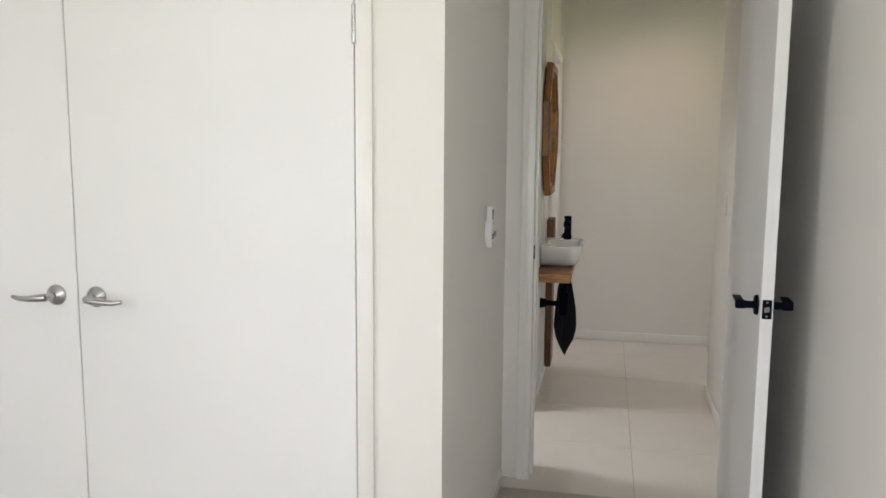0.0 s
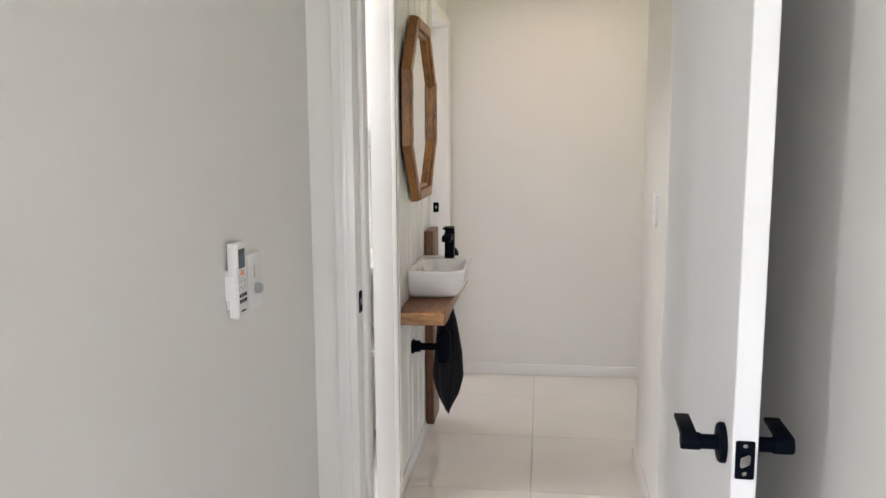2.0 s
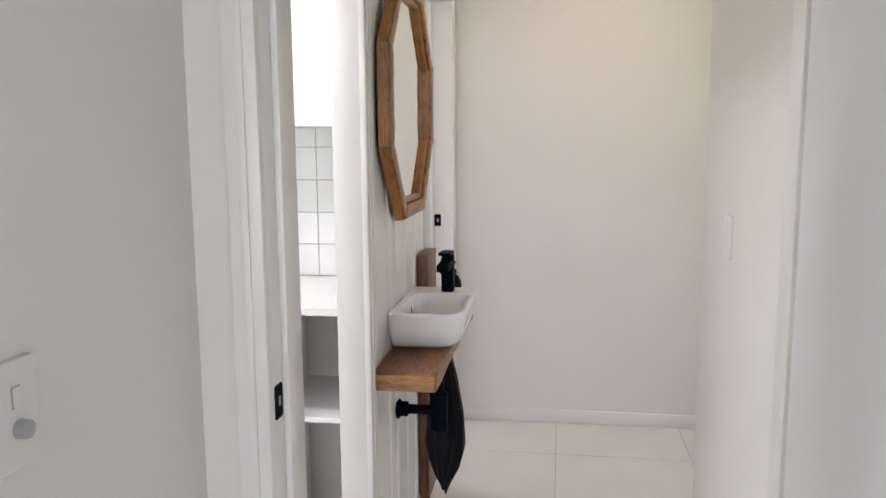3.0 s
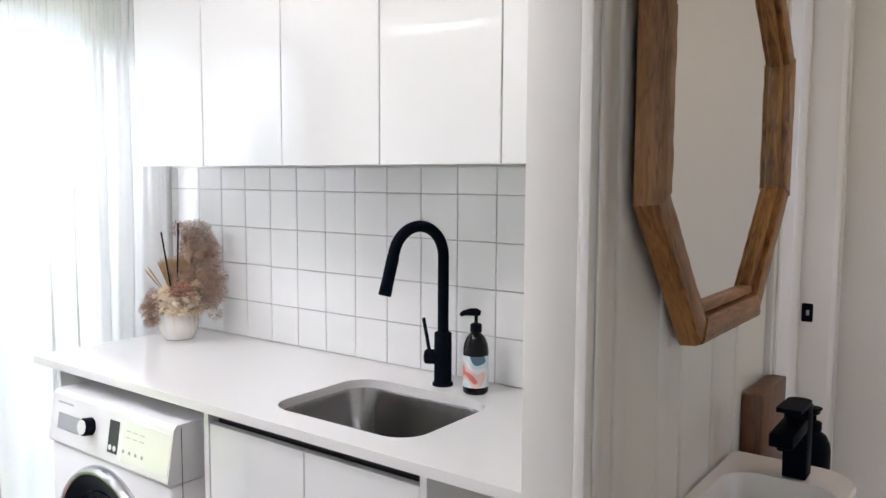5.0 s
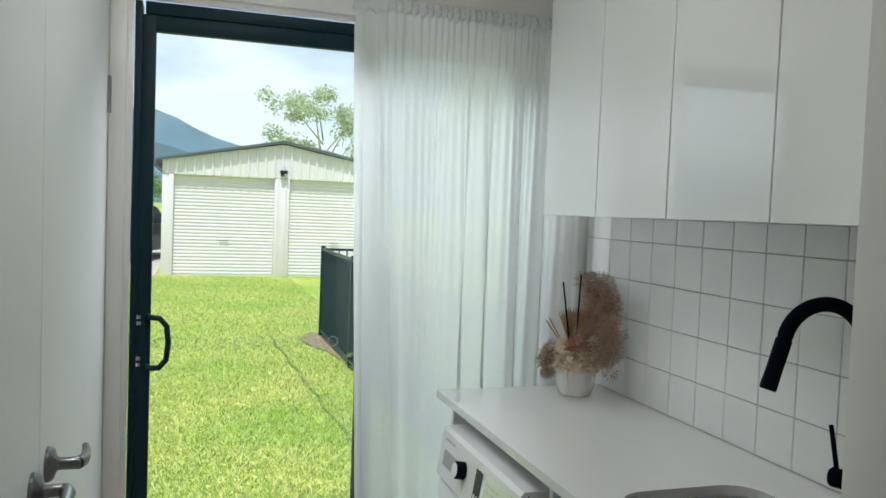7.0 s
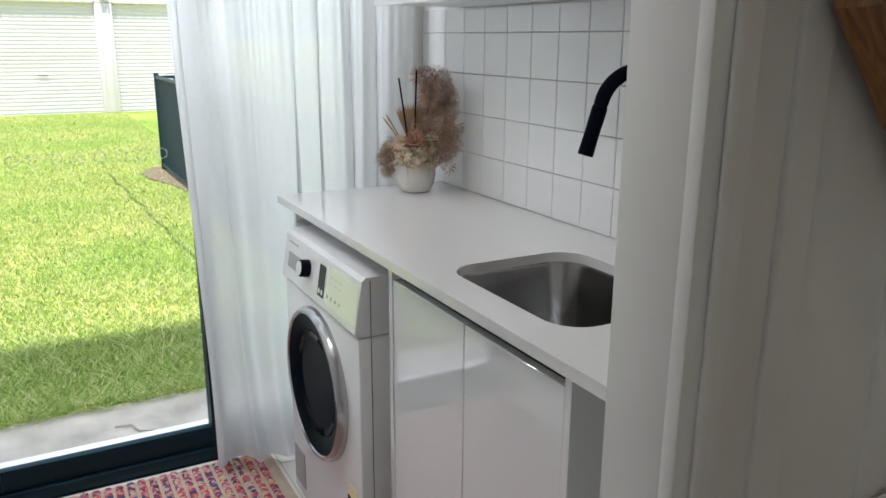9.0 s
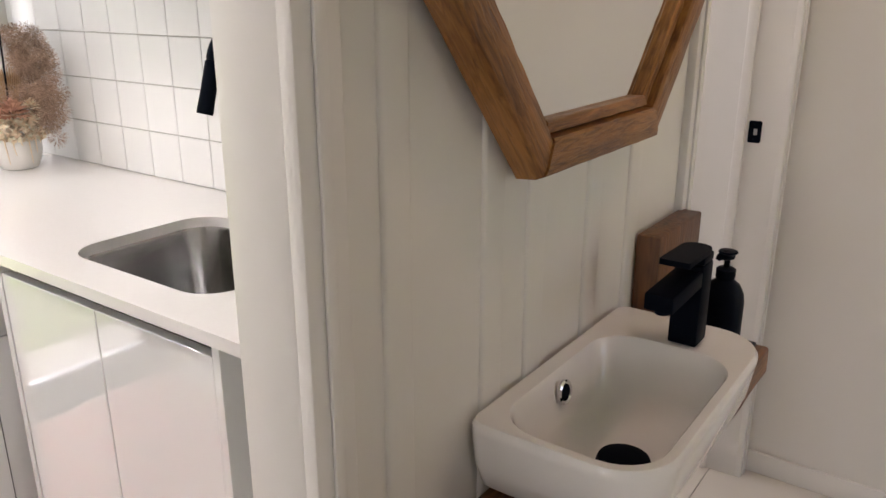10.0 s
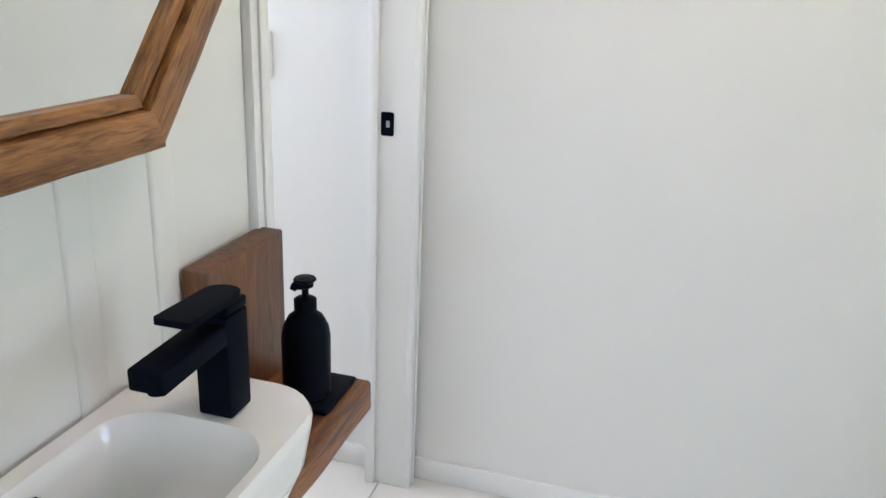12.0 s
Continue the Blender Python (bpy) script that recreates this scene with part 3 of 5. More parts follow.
def basin():
    b = thing("wash_basin", "small white ceramic hand basin with soft rounded corners", "basin")
    w, z = W0 + 0.0095, 0.7742
    o = lambda x1, y0, y1, zz, r, x0=w: rrect(x0, x1, y0, y1, zz, (min(r, 0.018), r, r, min(r, 0.02)), 7)
    i = lambda x0, x1, y0, y1, zz, r: rrect(x0, x1, y0, y1, zz, r, 7)
    rings = [o(0.206, 2.190, 2.505, z + 0.001, 0.060), o(0.222, 2.170, 2.530, z + 0.006, 0.066), o(0.238, 2.150, 2.552, z + 0.024, 0.070), o(0.250, 2.134, 2.568, z + 0.060, 0.072),
             o(0.257, 2.126, 2.576, z + 0.108, 0.074), o(0.257, 2.126, 2.576, z + 0.117, 0.074), o(0.2535, 2.1295, 2.5725, z + 0.1225, 0.0705, w + 0.003),
             i(0.047, 0.2425, 2.1405, 2.470, z + 0.1225, 0.060), i(0.050, 0.2395, 2.144, 2.467, z + 0.119, 0.058), i(0.054, 0.235, 2.150, 2.460, z + 0.095, 0.058),
             i(0.064, 0.226, 2.164, 2.442, z + 0.055, 0.060), i(0.074, 0.218, 2.178, 2.426, z + 0.038, 0.060), i(0.090, 0.206, 2.198, 2.402, z + 0.028, 0.056), i(0.115, 0.192, 2.230, 2.360, z + 0.0235, 0.036)]
    bm = loft(bmesh.new(), rings)
    part("bowl", bm, CERAM, b)
    ov = lathe(bmesh.new(), [(0.0120, 0), (0.0120, 0.002), (0.0150, 0.0035), (0.0175, 0.002), (0.0175, -0.002)], (0, 0, 0), 24, pose(0.0600, 2.308, 0.866, 0, 82, 0))
    part("overflow_ring", ov, BRIGHT, b, "chrome overflow ring")
    # Solid black disc gives the overflow hole its darkness by colour.
    part("overflow_dark_disc", lathe(bmesh.new(), [(0.0001, 0.0012), (0.0121, 0.0012), (0.0121, -0.001), (0.0001, -0.001)], (0, 0, 0), 20, pose(0.0604, 2.308, 0.866, 0, 82, 0)), BLACK, b, "black disc for the dark of the overflow hole")
    part("waste_plug", lathe(bmesh.new(), [(0.034, 0), (0.0355, 0.010), (0.033, 0.017), (0.022, 0.020), (0.0001, 0.021)], (0.160, 2.283, z + 0.0236), 32), BLACK, b, "matt black pop-up waste")


basin()


def basin_tap():
    t = thing("basin_mixer", "square matt black basin mixer tap", "tap")
    x, y, z = 0.157, 2.503, 0.8976
    part("body", box(x - 0.021, x + 0.021, y - 0.024, y + 0.020, z, z + 0.122, 0.003), BLACK, t)
    m = Matrix.Translation((x, y - 0.02, z + 0.103)) @ pose(0, 0, 0, 1.5, 0, 0)
    part("spout", bx(bmesh.new(), -0.020, 0.020, -0.116, 0.03, -0.012, 0.012, 0.003, 2, m), BLACK, t)
    part("aerator", lathe(bmesh.new(), [(0.010, 0), (0.010, 0.006), (0.008, 0.006)], (x, y - 0.118, z + 0.0815), 18), BLACK, t)
    bm = bmesh.new()
    m2 = Matrix.Translation((x, y, z + 0.131)) @ pose(0, 0, 0, -2, 0, 0)
    loft(bm, [rrect(-0.021, 0.021, -0.090, 0.021, 0.004, (0.003, 0.003, 0.02, 0.02)), rrect(-0.021, 0.021, -0.090, 0.021, 0.012, (0.003, 0.003, 0.02, 0.02))], m=m2)
    bx(bm, -0.0205, 0.0205, -0.022, 0.0195, -0.008, 0.005, 0.002, 2, m2)
    part("lever", bm, BLACK, t)


basin_tap()


def pump_bottle(name, label, at, r, h, mat, turn=0.0, tall=0.0, flare=False):
    """Round pump bottle; returns the thing."""
    b = thing(name, label, "soap dispenser")
    b.matrix_world = pose(*at, 0, 0, turn)
    part("bottle", lathe(bmesh.new(), [(r * 0.9, 0), (r, 0.004), (r, h * 0.62), (r * 0.93, h * 0.72), (r * 0.72, h * 0.82), (r * 0.40, h * 0.88), (r * 0.38, h * 0.93)], (0, 0, 0), 32), mat, b)
    bm = lathe(bmesh.new(), [(r * 0.46, h * 0.90), (r * 0.46, h * 1.0), (r * 0.34, h * 1.02), (r * 0.14, h * 1.03), (r * 0.14, h * 1.14 + tall)], (0, 0, 0), 20)
    part("pump_collar", bm, BLACKP, b)
    bm = bmesh.new()
    q = 0.5 if flare else 1.0
    tube(bm, [(-0.010, 0, h * 1.145 + tall), (0.0, 0, h * 1.16 + tall), (0.016 * q, 0, h * 1.165 + tall), (0.034 * q, 0, h * 1.15 + tall), (0.040 * q, 0, h * 1.12 + tall)], [0.007, 0.010, 0.009, 0.006, 0.0045], 12)
    if flare:
        lathe(bm, [(0.004, h * 1.10), (0.006, h * 1.13), (0.014, h * 1.185), (0.0165, h * 1.20), (0.015, h * 1.215), (0.0001, h * 1.225)], (0, 0, 0), 24)
    part("pump_nozzle", bm, BLACKP, b)
    return b


pump_bottle("soap_dispenser", "matt black refillable soap pump bottle on the timber shelf", (0.138, 2.747, 0.7825), 0.0355, 0.150, BLACKP, 235, 0.0, True)
solo("soap_tray", box(0.095, 0.188, 2.705, 2.818, 0.7743, 0.7823, 0.003), BLACKP, "small flat black tray under the soap bottle", "tray")


def trap():
    t = thing("bottle_trap", "matt black bottle trap and wall pipe under the basin", "pipe")
    z = 0.537
    part("wall_flange", lathe(bmesh.new(), [(0.034, 0.0), (0.034, 0.006), (0.026, 0.012), (0.026, 0.034), (0.018, 0.038)], (0, 0, 0), 10, pose(W0 + 0.004, 2.28, z, 0, 90, 0)), BLACK, t)
    part("wall_pipe", tube(bmesh.new(), [(0.05, 2.28, z), (0.150, 2.28, z)], 0.016), BLACK, t)
    part("trap_body", lathe(bmesh.new(), [(0.024, -0.07), (0.030, -0.065), (0.030, 0.03), (0.031, 0.06), (0.018, 0.068), (0.017, 0.176)], (0.155, 2.28, z), 24), BLACK, t)


trap()


def towel():
    """Hand towel hung from a hook under the shelf, its near corner turned up into a slanting fold."""
    t = thing("hand_towel", "black hand towel hanging in folds under the shelf", "towel")
    bm = bmesh.new()
    nu, nv = 30, 30
    sides = ((0.0, 0.128, 0.160), (0.2, 0.098, 0.185), (0.45, 0.086, 0.207), (0.68, 0.078, 0.214), (0.8, 0.090, 0.198), (0.92, 0.112, 0.166), (1.0, 0.134, 0.150))
    rings = []
    for j in range(nv + 1):
        v = j / nv
        k = max(i for i in range(len(sides) - 1) if sides[i][0] <= v)
        f = (v - sides[k][0]) / (sides[k + 1][0] - sides[k][0])
        xa, xb = (sides[k][q] + (sides[k + 1][q] - sides[k][q]) * f for q in (1, 2))
        front, rear = [], []
        for i in range(nu + 1):
            u = i / nu
            fold = 0.013 * math.sin(u * 11 + 1.6 * v) * (1 - 0.5 * v) + 0.005 * math.sin(u * 27 + 4 * v)
            flap = -0.022 * (v > 0.52 - 0.12 * (1 - u)) * min(1, max(0, (v - 0.52 + 0.12 * (1 - u)) * 9))
            z = 0.712 - 0.500 * v + 0.025 * (0.5 - u) * v
            x = xa + (xb - xa) * u
            front.append((x + 0.014, 2.392 + fold + flap, z))
            rear.append((x + 0.014, 2.430 + 0.6 * fold, z + 0.003))
        rings.append(front + rear[::-1])
    loft(bm, rings)
    part("cloth", bm, TOWEL, t)
    part("hook", bx(bx(bmesh.new(), 0.134, 0.164, 2.40, 2.425, 0.708, 0.7218, 0.002), 0.145, 0.153, 2.406, 2.418, 0.698, 0.712, 0.001), BLACK, t, "black hook under the shelf")


towel()


def plate_switch(name, label, m, rockers=1, h=0.118, w=0.074):
    """Wall plate lying in the xy plane of m, y up."""
    s = thing(name, label, "light switch")
    s.matrix_world = m
    part("plate", loft(bmesh.new(), [rrect(-w / 2, w / 2, -h / 2, h / 2, 0.0003, 0.006), rrect(-w / 2, w / 2, -h / 2, h / 2, 0.007, 0.006), rrect(-w / 2 + 0.004, w / 2 - 0.004, -h / 2 + 0.004, h / 2 - 0.004, 0.0095, 0.005)]), PLAST, s)
    for k in range(rockers):
        part("rocker", box(-0.006, 0.006, -0.011 + 0.03 * k, 0.011 + 0.03 * k, 0.009, 0.0125, 0.002), PLAST, s)
    return s


def on_wall(x, y, z, normal):
    """Pose of a plate on a wall: local z out of the wall, local y up."""
    n = Vector(normal)
    side = Vector((0, 0, 1)).cross(n)
    return Matrix.Translation((x, y, z)) @ Matrix(((side.x, 0, n.x, 0), (side.y, 0, n.y, 0), (0, 1, n.z, 0), (0, 0, 0, 1)))


plate_switch("light_switch", "white light switch plate on the corridor wall", on_wall(X_R, 2.01, 1.163, (-1, 0, 0)))
plate_switch("light_switch", "white light switch plate inside the bathroom", on_wall(-0.43, Y_END, 1.17, (0, -1, 0)))


def strike(at, m):
    s = thing("strike_plate", "black metal strike plate let into the white door jamb", "strike plate")
    s.matrix_world = m
    part("plate", loft(bmesh.new(), [rrect(-0.0165, 0.0165, -0.029, 0.029, 0.0002, 0.005), rrect(-0.0165, 0.0165, -0.029, 0.029, 0.002, 0.005)]), BLACK, s)
    part("latch_hole", box(-0.003, 0.006, -0.008, 0.008, 0.002, 0.0026, 0.0), PLASTG, s, "steel latch recess")
    for k in (-1, 1):
        part("screw", lathe(bmesh.new(), [(0.0035, 0.002), (0.003, 0.003), (0.0005, 0.003)], (0, 0.021 * k, 0), 10), BLACK, s)


strike(None, on_wall(0.088, Y_DOOR + 0.022, 1.005, (1, 0, 0)))
strike(None, on_wall(-0.050, 3.590, 1.032, (0, -1, 0)))

# recessed downlight over the corridor's end
for dx, dy in ((0.70, 2.95),):
    dl = thing("downlight", "white recessed ceiling downlight", "ceiling light")
    part("rim", lathe(bmesh.new(), [(0.052, 0.0), (0.062, -0.001), (0.062, -0.006), (0.052, -0.004)], (dx, dy, H), 28, None, False), PLAST, dl)

# Unseen rim, added round the laundry fill lamp.
cl = thing("added_ceiling_light", "added round white rim for the laundry fill lamp", "ceiling light")
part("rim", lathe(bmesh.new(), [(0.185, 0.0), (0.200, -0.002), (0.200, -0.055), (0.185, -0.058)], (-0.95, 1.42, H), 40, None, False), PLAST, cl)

# ---- bedroom things ----


def lever(name, parent, m, mat, flip=1, slim=False):
    """Lever handle on a round rose; local z out of the door, lever along local x."""
    if slim:
        turn = [(0.031, 0), (0.031, 0.006), (0.026, 0.012), (0.014, 0.016), (0.011, 0.02), (0.011, 0.052), (0.0085, 0.056)]
    else:
        turn = [(0.031, 0), (0.031, 0.006), (0.0285, 0.0095), (0.014, 0.011), (0.0115, 0.013), (0.0115, 0.034), (0.0135, 0.036), (0.0135, 0.062), (0.0122, 0.0645), (0.0001, 0.065)]
    h = part(name, lathe(bmesh.new(), turn, (0, 0, 0), 28), mat, parent, "")
    h.matrix_local = m
    bm = bmesh.new()
    if slim:
        tube(bm, [(0, 0, 0.050), (0.016 * flip, -0.001, 0.056), (0.05 * flip, -0.005, 0.056), (0.09 * flip, -0.006, 0.053), (0.112 * flip, -0.002, 0.049)], [0.012, 0.0115, 0.0095, 0.0075, 0.006], 14)
    else:
        # a flat blade lying on top of the neck, thinner towards its end
        loft(bm, [[(x * flip, y, z) for y, z in ((lo, 0.041), (lo, 0.064), (hi, 0.064), (hi, 0.041))] for x, lo, hi in ((-0.010, 0.004, 0.0125), (-0.006, 0.002, 0.0142), (0.030, 0.006, 0.0145), (0.082, 0.0085, 0.0145), (0.084, 0.0095, 0.0135))])
    a = part("lever", bm, mat, h)
    return h


def hinge(parent, at, axis=(0, 0, 1)):
    return part("hinge", lathe(bmesh.new(), [(0.006, -0.05), (0.0065, -0.049), (0.0065, -0.017), (0.0058, -0.0165), (0.0065, -0.016), (0.0065, 0.016), (0.0058, 0.0165), (0.0065, 0.017), (0.0065, 0.049), (0.004, 0.052)], at, 14), CHROME, parent, "steel butt hinge")


def cupboard_door(x0, x1, y, out, handle_x, flip, hinge_x, group, label, metal=CHROME):
    """One leaf of a pair in a wall whose normal is y; out is the side of the room."""
    d = thing("cupboard_door", label, "door", group)
    part("leaf", box(x0, x1, *sorted((y, y - out * 0.036)), 0.012, 2.045, 0.0015, 1), DOORW, d)
    m = on_wall(handle_x, y, 1.0, (0, out, 0))
    lever("handle", d, m, metal, flip, True)
    for z in (0.25, 1.76):
        hinge(d, (hinge_x, y + out * 0.004, z))
    return d


YW = -0.307
cupboard_door(-1.136, -0.277, YW, -1, -1.074, 1, -0.2745, "pair of wardrobe doors", "flat white wardrobe door with a satin chrome lever handle")
cupboard_door(-2.005, -1.1395, YW, -1, -1.208, -1, -2.007, "pair of wardrobe doors", "flat white wardrobe door with a satin chrome lever handle")
lining("trim", (-0.272, -0.226, -0.314, -0.19, 0, 2.10))
lining("trim", (-2.05, -2.009, -0.314, -0.19, 0, 2.10))
lining("trim", (-2.009, -0.272, -0.314, -0.19, 2.05, 2.10))


def bedroom_door():
    d = thing("door_1", "flat white bedroom door standing open with black lever handles", "door", "", "structure")
    hx, hy, lx, ly = 0.893, Y_DOOR - 0.018, 0.864, 0.126
    ang = math.degrees(math.atan2(ly - hy, lx - hx))
    d.matrix_world = pose(hx, hy, 0, 0, 0, ang)
    L = math.hypot(lx - hx, ly - hy)
    part("leaf", box(0.002, L, -0.018, 0.018, 0.012, 2.05, 0.0015, 1), DOORW, d)
    part("latch_plate", loft(bmesh.new(), [rrect(-0.0135, 0.0135, -0.029, 0.029, 0.0002, 0.003), rrect(-0.0135, 0.0135, -0.029, 0.029, 0.0018, 0.003)]), BLACK, d, "black latch plate").matrix_local = Matrix(((0, 0, 1, L), (1, 0, 0, 0), (0, 1, 0, 0.970), (0, 0, 0, 1)))
    part("latch_bolt", loft(bmesh.new(), [rrect(-0.0085, 0.0085, -0.010, 0.010, 0.0018, 0.006), rrect(-0.0085, 0.004, -0.0095, 0.0095, 0.006, 0.005), rrect(-0.0085, -0.002, -0.008, 0.008, 0.011, 0.003)]), STEEL, d, "steel latch bolt").matrix_local = Matrix(((0, 0, 1, L), (1, 0, 0, 0), (0, 1, 0, 0.970), (0, 0, 0, 1)))
    for dz in (-0.021, 0.021):
        part("screw", lathe(bmesh.new(), [(0.0001, 0.0031), (0.0022, 0.003), (0.0036, 0.0018)], (0, 0, 0), 12), STEEL, d, "steel screw").matrix_local = Matrix(((0, 0, 1, L), (1, 0, 0, 0), (0, 1, 0, 0.970 + dz), (0, 0, 0, 1)))
    for s in (-1, 1):
        # local z of the handle points out of the face; the lever runs back towards the hinge
        m = Matrix(((-1, 0, 0, L - 0.060), (0, 0, s, s * 0.018), (0, 1, 0, 0.972), (0, 0, 0, 1)))
        lever("handle", d, m, BLACK, 1, False)
    for z in (0.25, 1.05, 1.8):
        hinge(d, (0.0, 0.012, z))


bedroom_door()


def ac_remote():
    r = thing("remote_control", "white air conditioner remote in its wall holder", "remote control")
    r.matrix_world = on_wall(-0.034, 0.430, 1.166, (1, 0, 0)) @ Matrix.Diagonal((0.93, 0.93, 0.93, 1))
    bm = bmesh.new()
    loft(bm, [rrect(-0.022, 0.022, -0.078, 0.078, 0.006, 0.006), rrect(-0.0245, 0.0245, -0.080, 0.080, 0.012, 0.008), rrect(-0.0245, 0.0245, -0.080, 0.080, 0.024, 0.008), rrect(-0.022, 0.022, -0.077, 0.077, 0.0275, 0.007)])
    part("case", bm, PLAST, r)
    bm = bmesh.new()
    bx(bm, -0.026, 0.026, -0.060, 0.022, 0.0005, 0.006, 0.002)
    bx(bm, -0.0285, -0.0248, -0.040, 0.012, 0.0005, 0.024, 0.0012)
    bx(bm, 0.0248, 0.0285, -0.040, 0.012, 0.0005, 0.020, 0.0012)
    part("holder", bm, PLAST, r)
    part("screen_bezel", box(-0.0165, 0.0165, 0.026, 0.066, 0.0268, 0.0284, 0.001), RUBBER, r, "dark grey screen surround")
    part("screen", box(-0.0135, 0.0135, 0.029, 0.055, 0.0282, 0.0288, 0.0), SCREEN, r, "grey-blue liquid crystal display")
    orange = paint("button_orange", (0.80, 0.35, 0.16), 0.5)
    part("button", box(-0.007, 0.007, 0.011, 0.021, 0.0265, 0.0295, 0.001), orange, r, "orange power button")
    for row, yy in enumerate((0.008, -0.004, -0.016)):
        for xx in (-0.014, 0.014):
            part("button_rim", box(xx - 0.0052, xx + 0.0052, yy - 0.0040, yy + 0.0040, 0.0265, 0.0280, 0.0005, 1), PLASTG, r)
            part("button", box(xx - 0.0042, xx + 0.0046, yy - 0.0034, yy + 0.0026, 0.0265, 0.0292, 0.001), PLAST, r)
    part("button_rim", loft(bmesh.new(), [rrect(-0.0066, 0.0066, -0.0187, 0.0067, 0.0268, 0.005), rrect(-0.0066, 0.0066, -0.0187, 0.0067, 0.0281, 0.005)]), PLASTG, r)
    part("button", loft(bmesh.new(), [rrect(-0.006, 0.006, -0.018, 0.006, 0.0268, 0.005), rrect(-0.005, 0.005, -0.017, 0.005, 0.0292, 0.005)]), PLAST, r)
    for yy in (-0.031, -0.043):
        for xx in (-0.014, 0.0, 0.014):
            part("button", box(xx - 0.0048, xx + 0.0048, yy - 0.0040, yy + 0.0040, 0.0265, 0.0295, 0.0015), RUBBER, r, "dark grey button")
    part("writing", box(-0.012, 0.012, -0.066, -0.0625, 0.0268, 0.0281), BLACKP, r)


ac_remote()
fan = thing("fan_switch", "white wall plate with a switch and a grey dial", "light switch")
fan.matrix_world = on_wall(-0.034, 0.541, 1.145, (1, 0, 0))
part("plate", loft(bmesh.new(), [rrect(-0.037, 0.037, -0.059, 0.059, 0.0003, 0.005), rrect(-0.037, 0.037, -0.059, 0.059, 0.008, 0.005), rrect(-0.034, 0.034, -0.056, 0.056, 0.010, 0.005)]), PLAST, fan)
part("rocker_surround", box(-0.0072, 0.0072, 0.0078, 0.0322, 0.0095, 0.0106, 0.0004, 1), PLASTG, fan)
part("rocker", box(-0.0056, 0.0062, 0.0086, 0.031, 0.0095, 0.0135, 0.002), PLAST, fan)
part("dial", lathe(bmesh.new(), [(0.011, 0.0095), (0.010, 0.022), (0.008, 0.023)], (0.002, -0.016, 0), 20), PLASTG, fan, "grey plastic dial")

# ---- laundry things ----
XC = (-1.72, -1.397, -1.073, -0.741, -0.408, -0.064)


def upper_cabinet(x0, x1):
    c = thing("wall_cabinet", "gloss white handleless wall cabinet above the splashback", "cabinet", "row of wall cabinets")
    part("carcass", box(x0 + 0.0005, x1 - 0.0005, 2.378, Y_T + 0.007, 1.478, 2.155), CARC, c)
    part("door", box(x0 + 0.0016, x1 - 0.0016, 2.358, 2.3765, 1.474, 2.158, 0.0012, 1), LAM, c, "gloss white cabinet door")


for a, b in zip(XC, XC[1:]):
    upper_cabinet(a, b)


def worktop():
    """Stone top with a rounded hole for the sink."""
    w = thing("worktop", "white quartz laundry worktop with an undermount sink cutout", "worktop")
    x0, x1, y0, y1 = -1.858, -0.064, 2.085, Y_T + 0.006
    hole = rrect(-0.925, -0.500, 2.165, 2.495, 0, 0.07, 8)
    bm = bmesh.new()
    zt, zb = 0.915, 0.893
    for z in (zt, zb):
        edges = []
        for ring in ([(x0, y0), (x1, y0), (x1, y1), (x0, y1)], [(p[0], p[1]) for p in hole]):
            vs = [bm.verts.new((q[0], q[1], z)) for q in ring]
            edges += [bm.edges.new((vs[k], vs[(k + 1) % len(vs)])) for k in range(len(vs))]
        bmesh.ops.triangle_fill(bm, use_beauty=True, use_dissolve=False, edges=edges)
    for ring in ([(x0, y0), (x1, y0), (x1, y1), (x0, y1)], [(p[0], p[1]) for p in hole]):
        loft(bm, [[(q[0], q[1], z) for q in ring] for z in (zb, zt)], False, False)
    bmesh.ops.remove_doubles(bm, verts=bm.verts, dist=0.0001)
    part("slab", bm, STONE, w)


worktop()


def sink():
    s = thing("laundry_sink", "brushed stainless steel undermount sink", "sink")
    r = [rrect(-0.935, -0.490, 2.155, 2.505, 0.8925, 0.075, 8), rrect(-0.927, -0.498, 2.163, 2.497, 0.8925, 0.07, 8), rrect(-0.925, -0.500, 2.165, 2.495, 0.886, 0.07, 8), rrect(-0.919, -0.506, 2.171, 2.489, 0.74, 0.068, 8), rrect(-0.905, -0.52, 2.185, 2.475, 0.712, 0.06, 8), rrect(-0.76, -0.66, 2.29, 2.37, 0.704, 0.035, 8)]
    part("bowl", loft(bmesh.new(), r, False, True), STEEL, s)
    part("drain", lathe(bmesh.new(), [(0.045, 0.0), (0.045, 0.003), (0.036, 0.001), (0.0001, 0.001)], (-0.71, 2.33, 0.7045), 28), BRIGHT, s, "chrome basket waste")


sink()


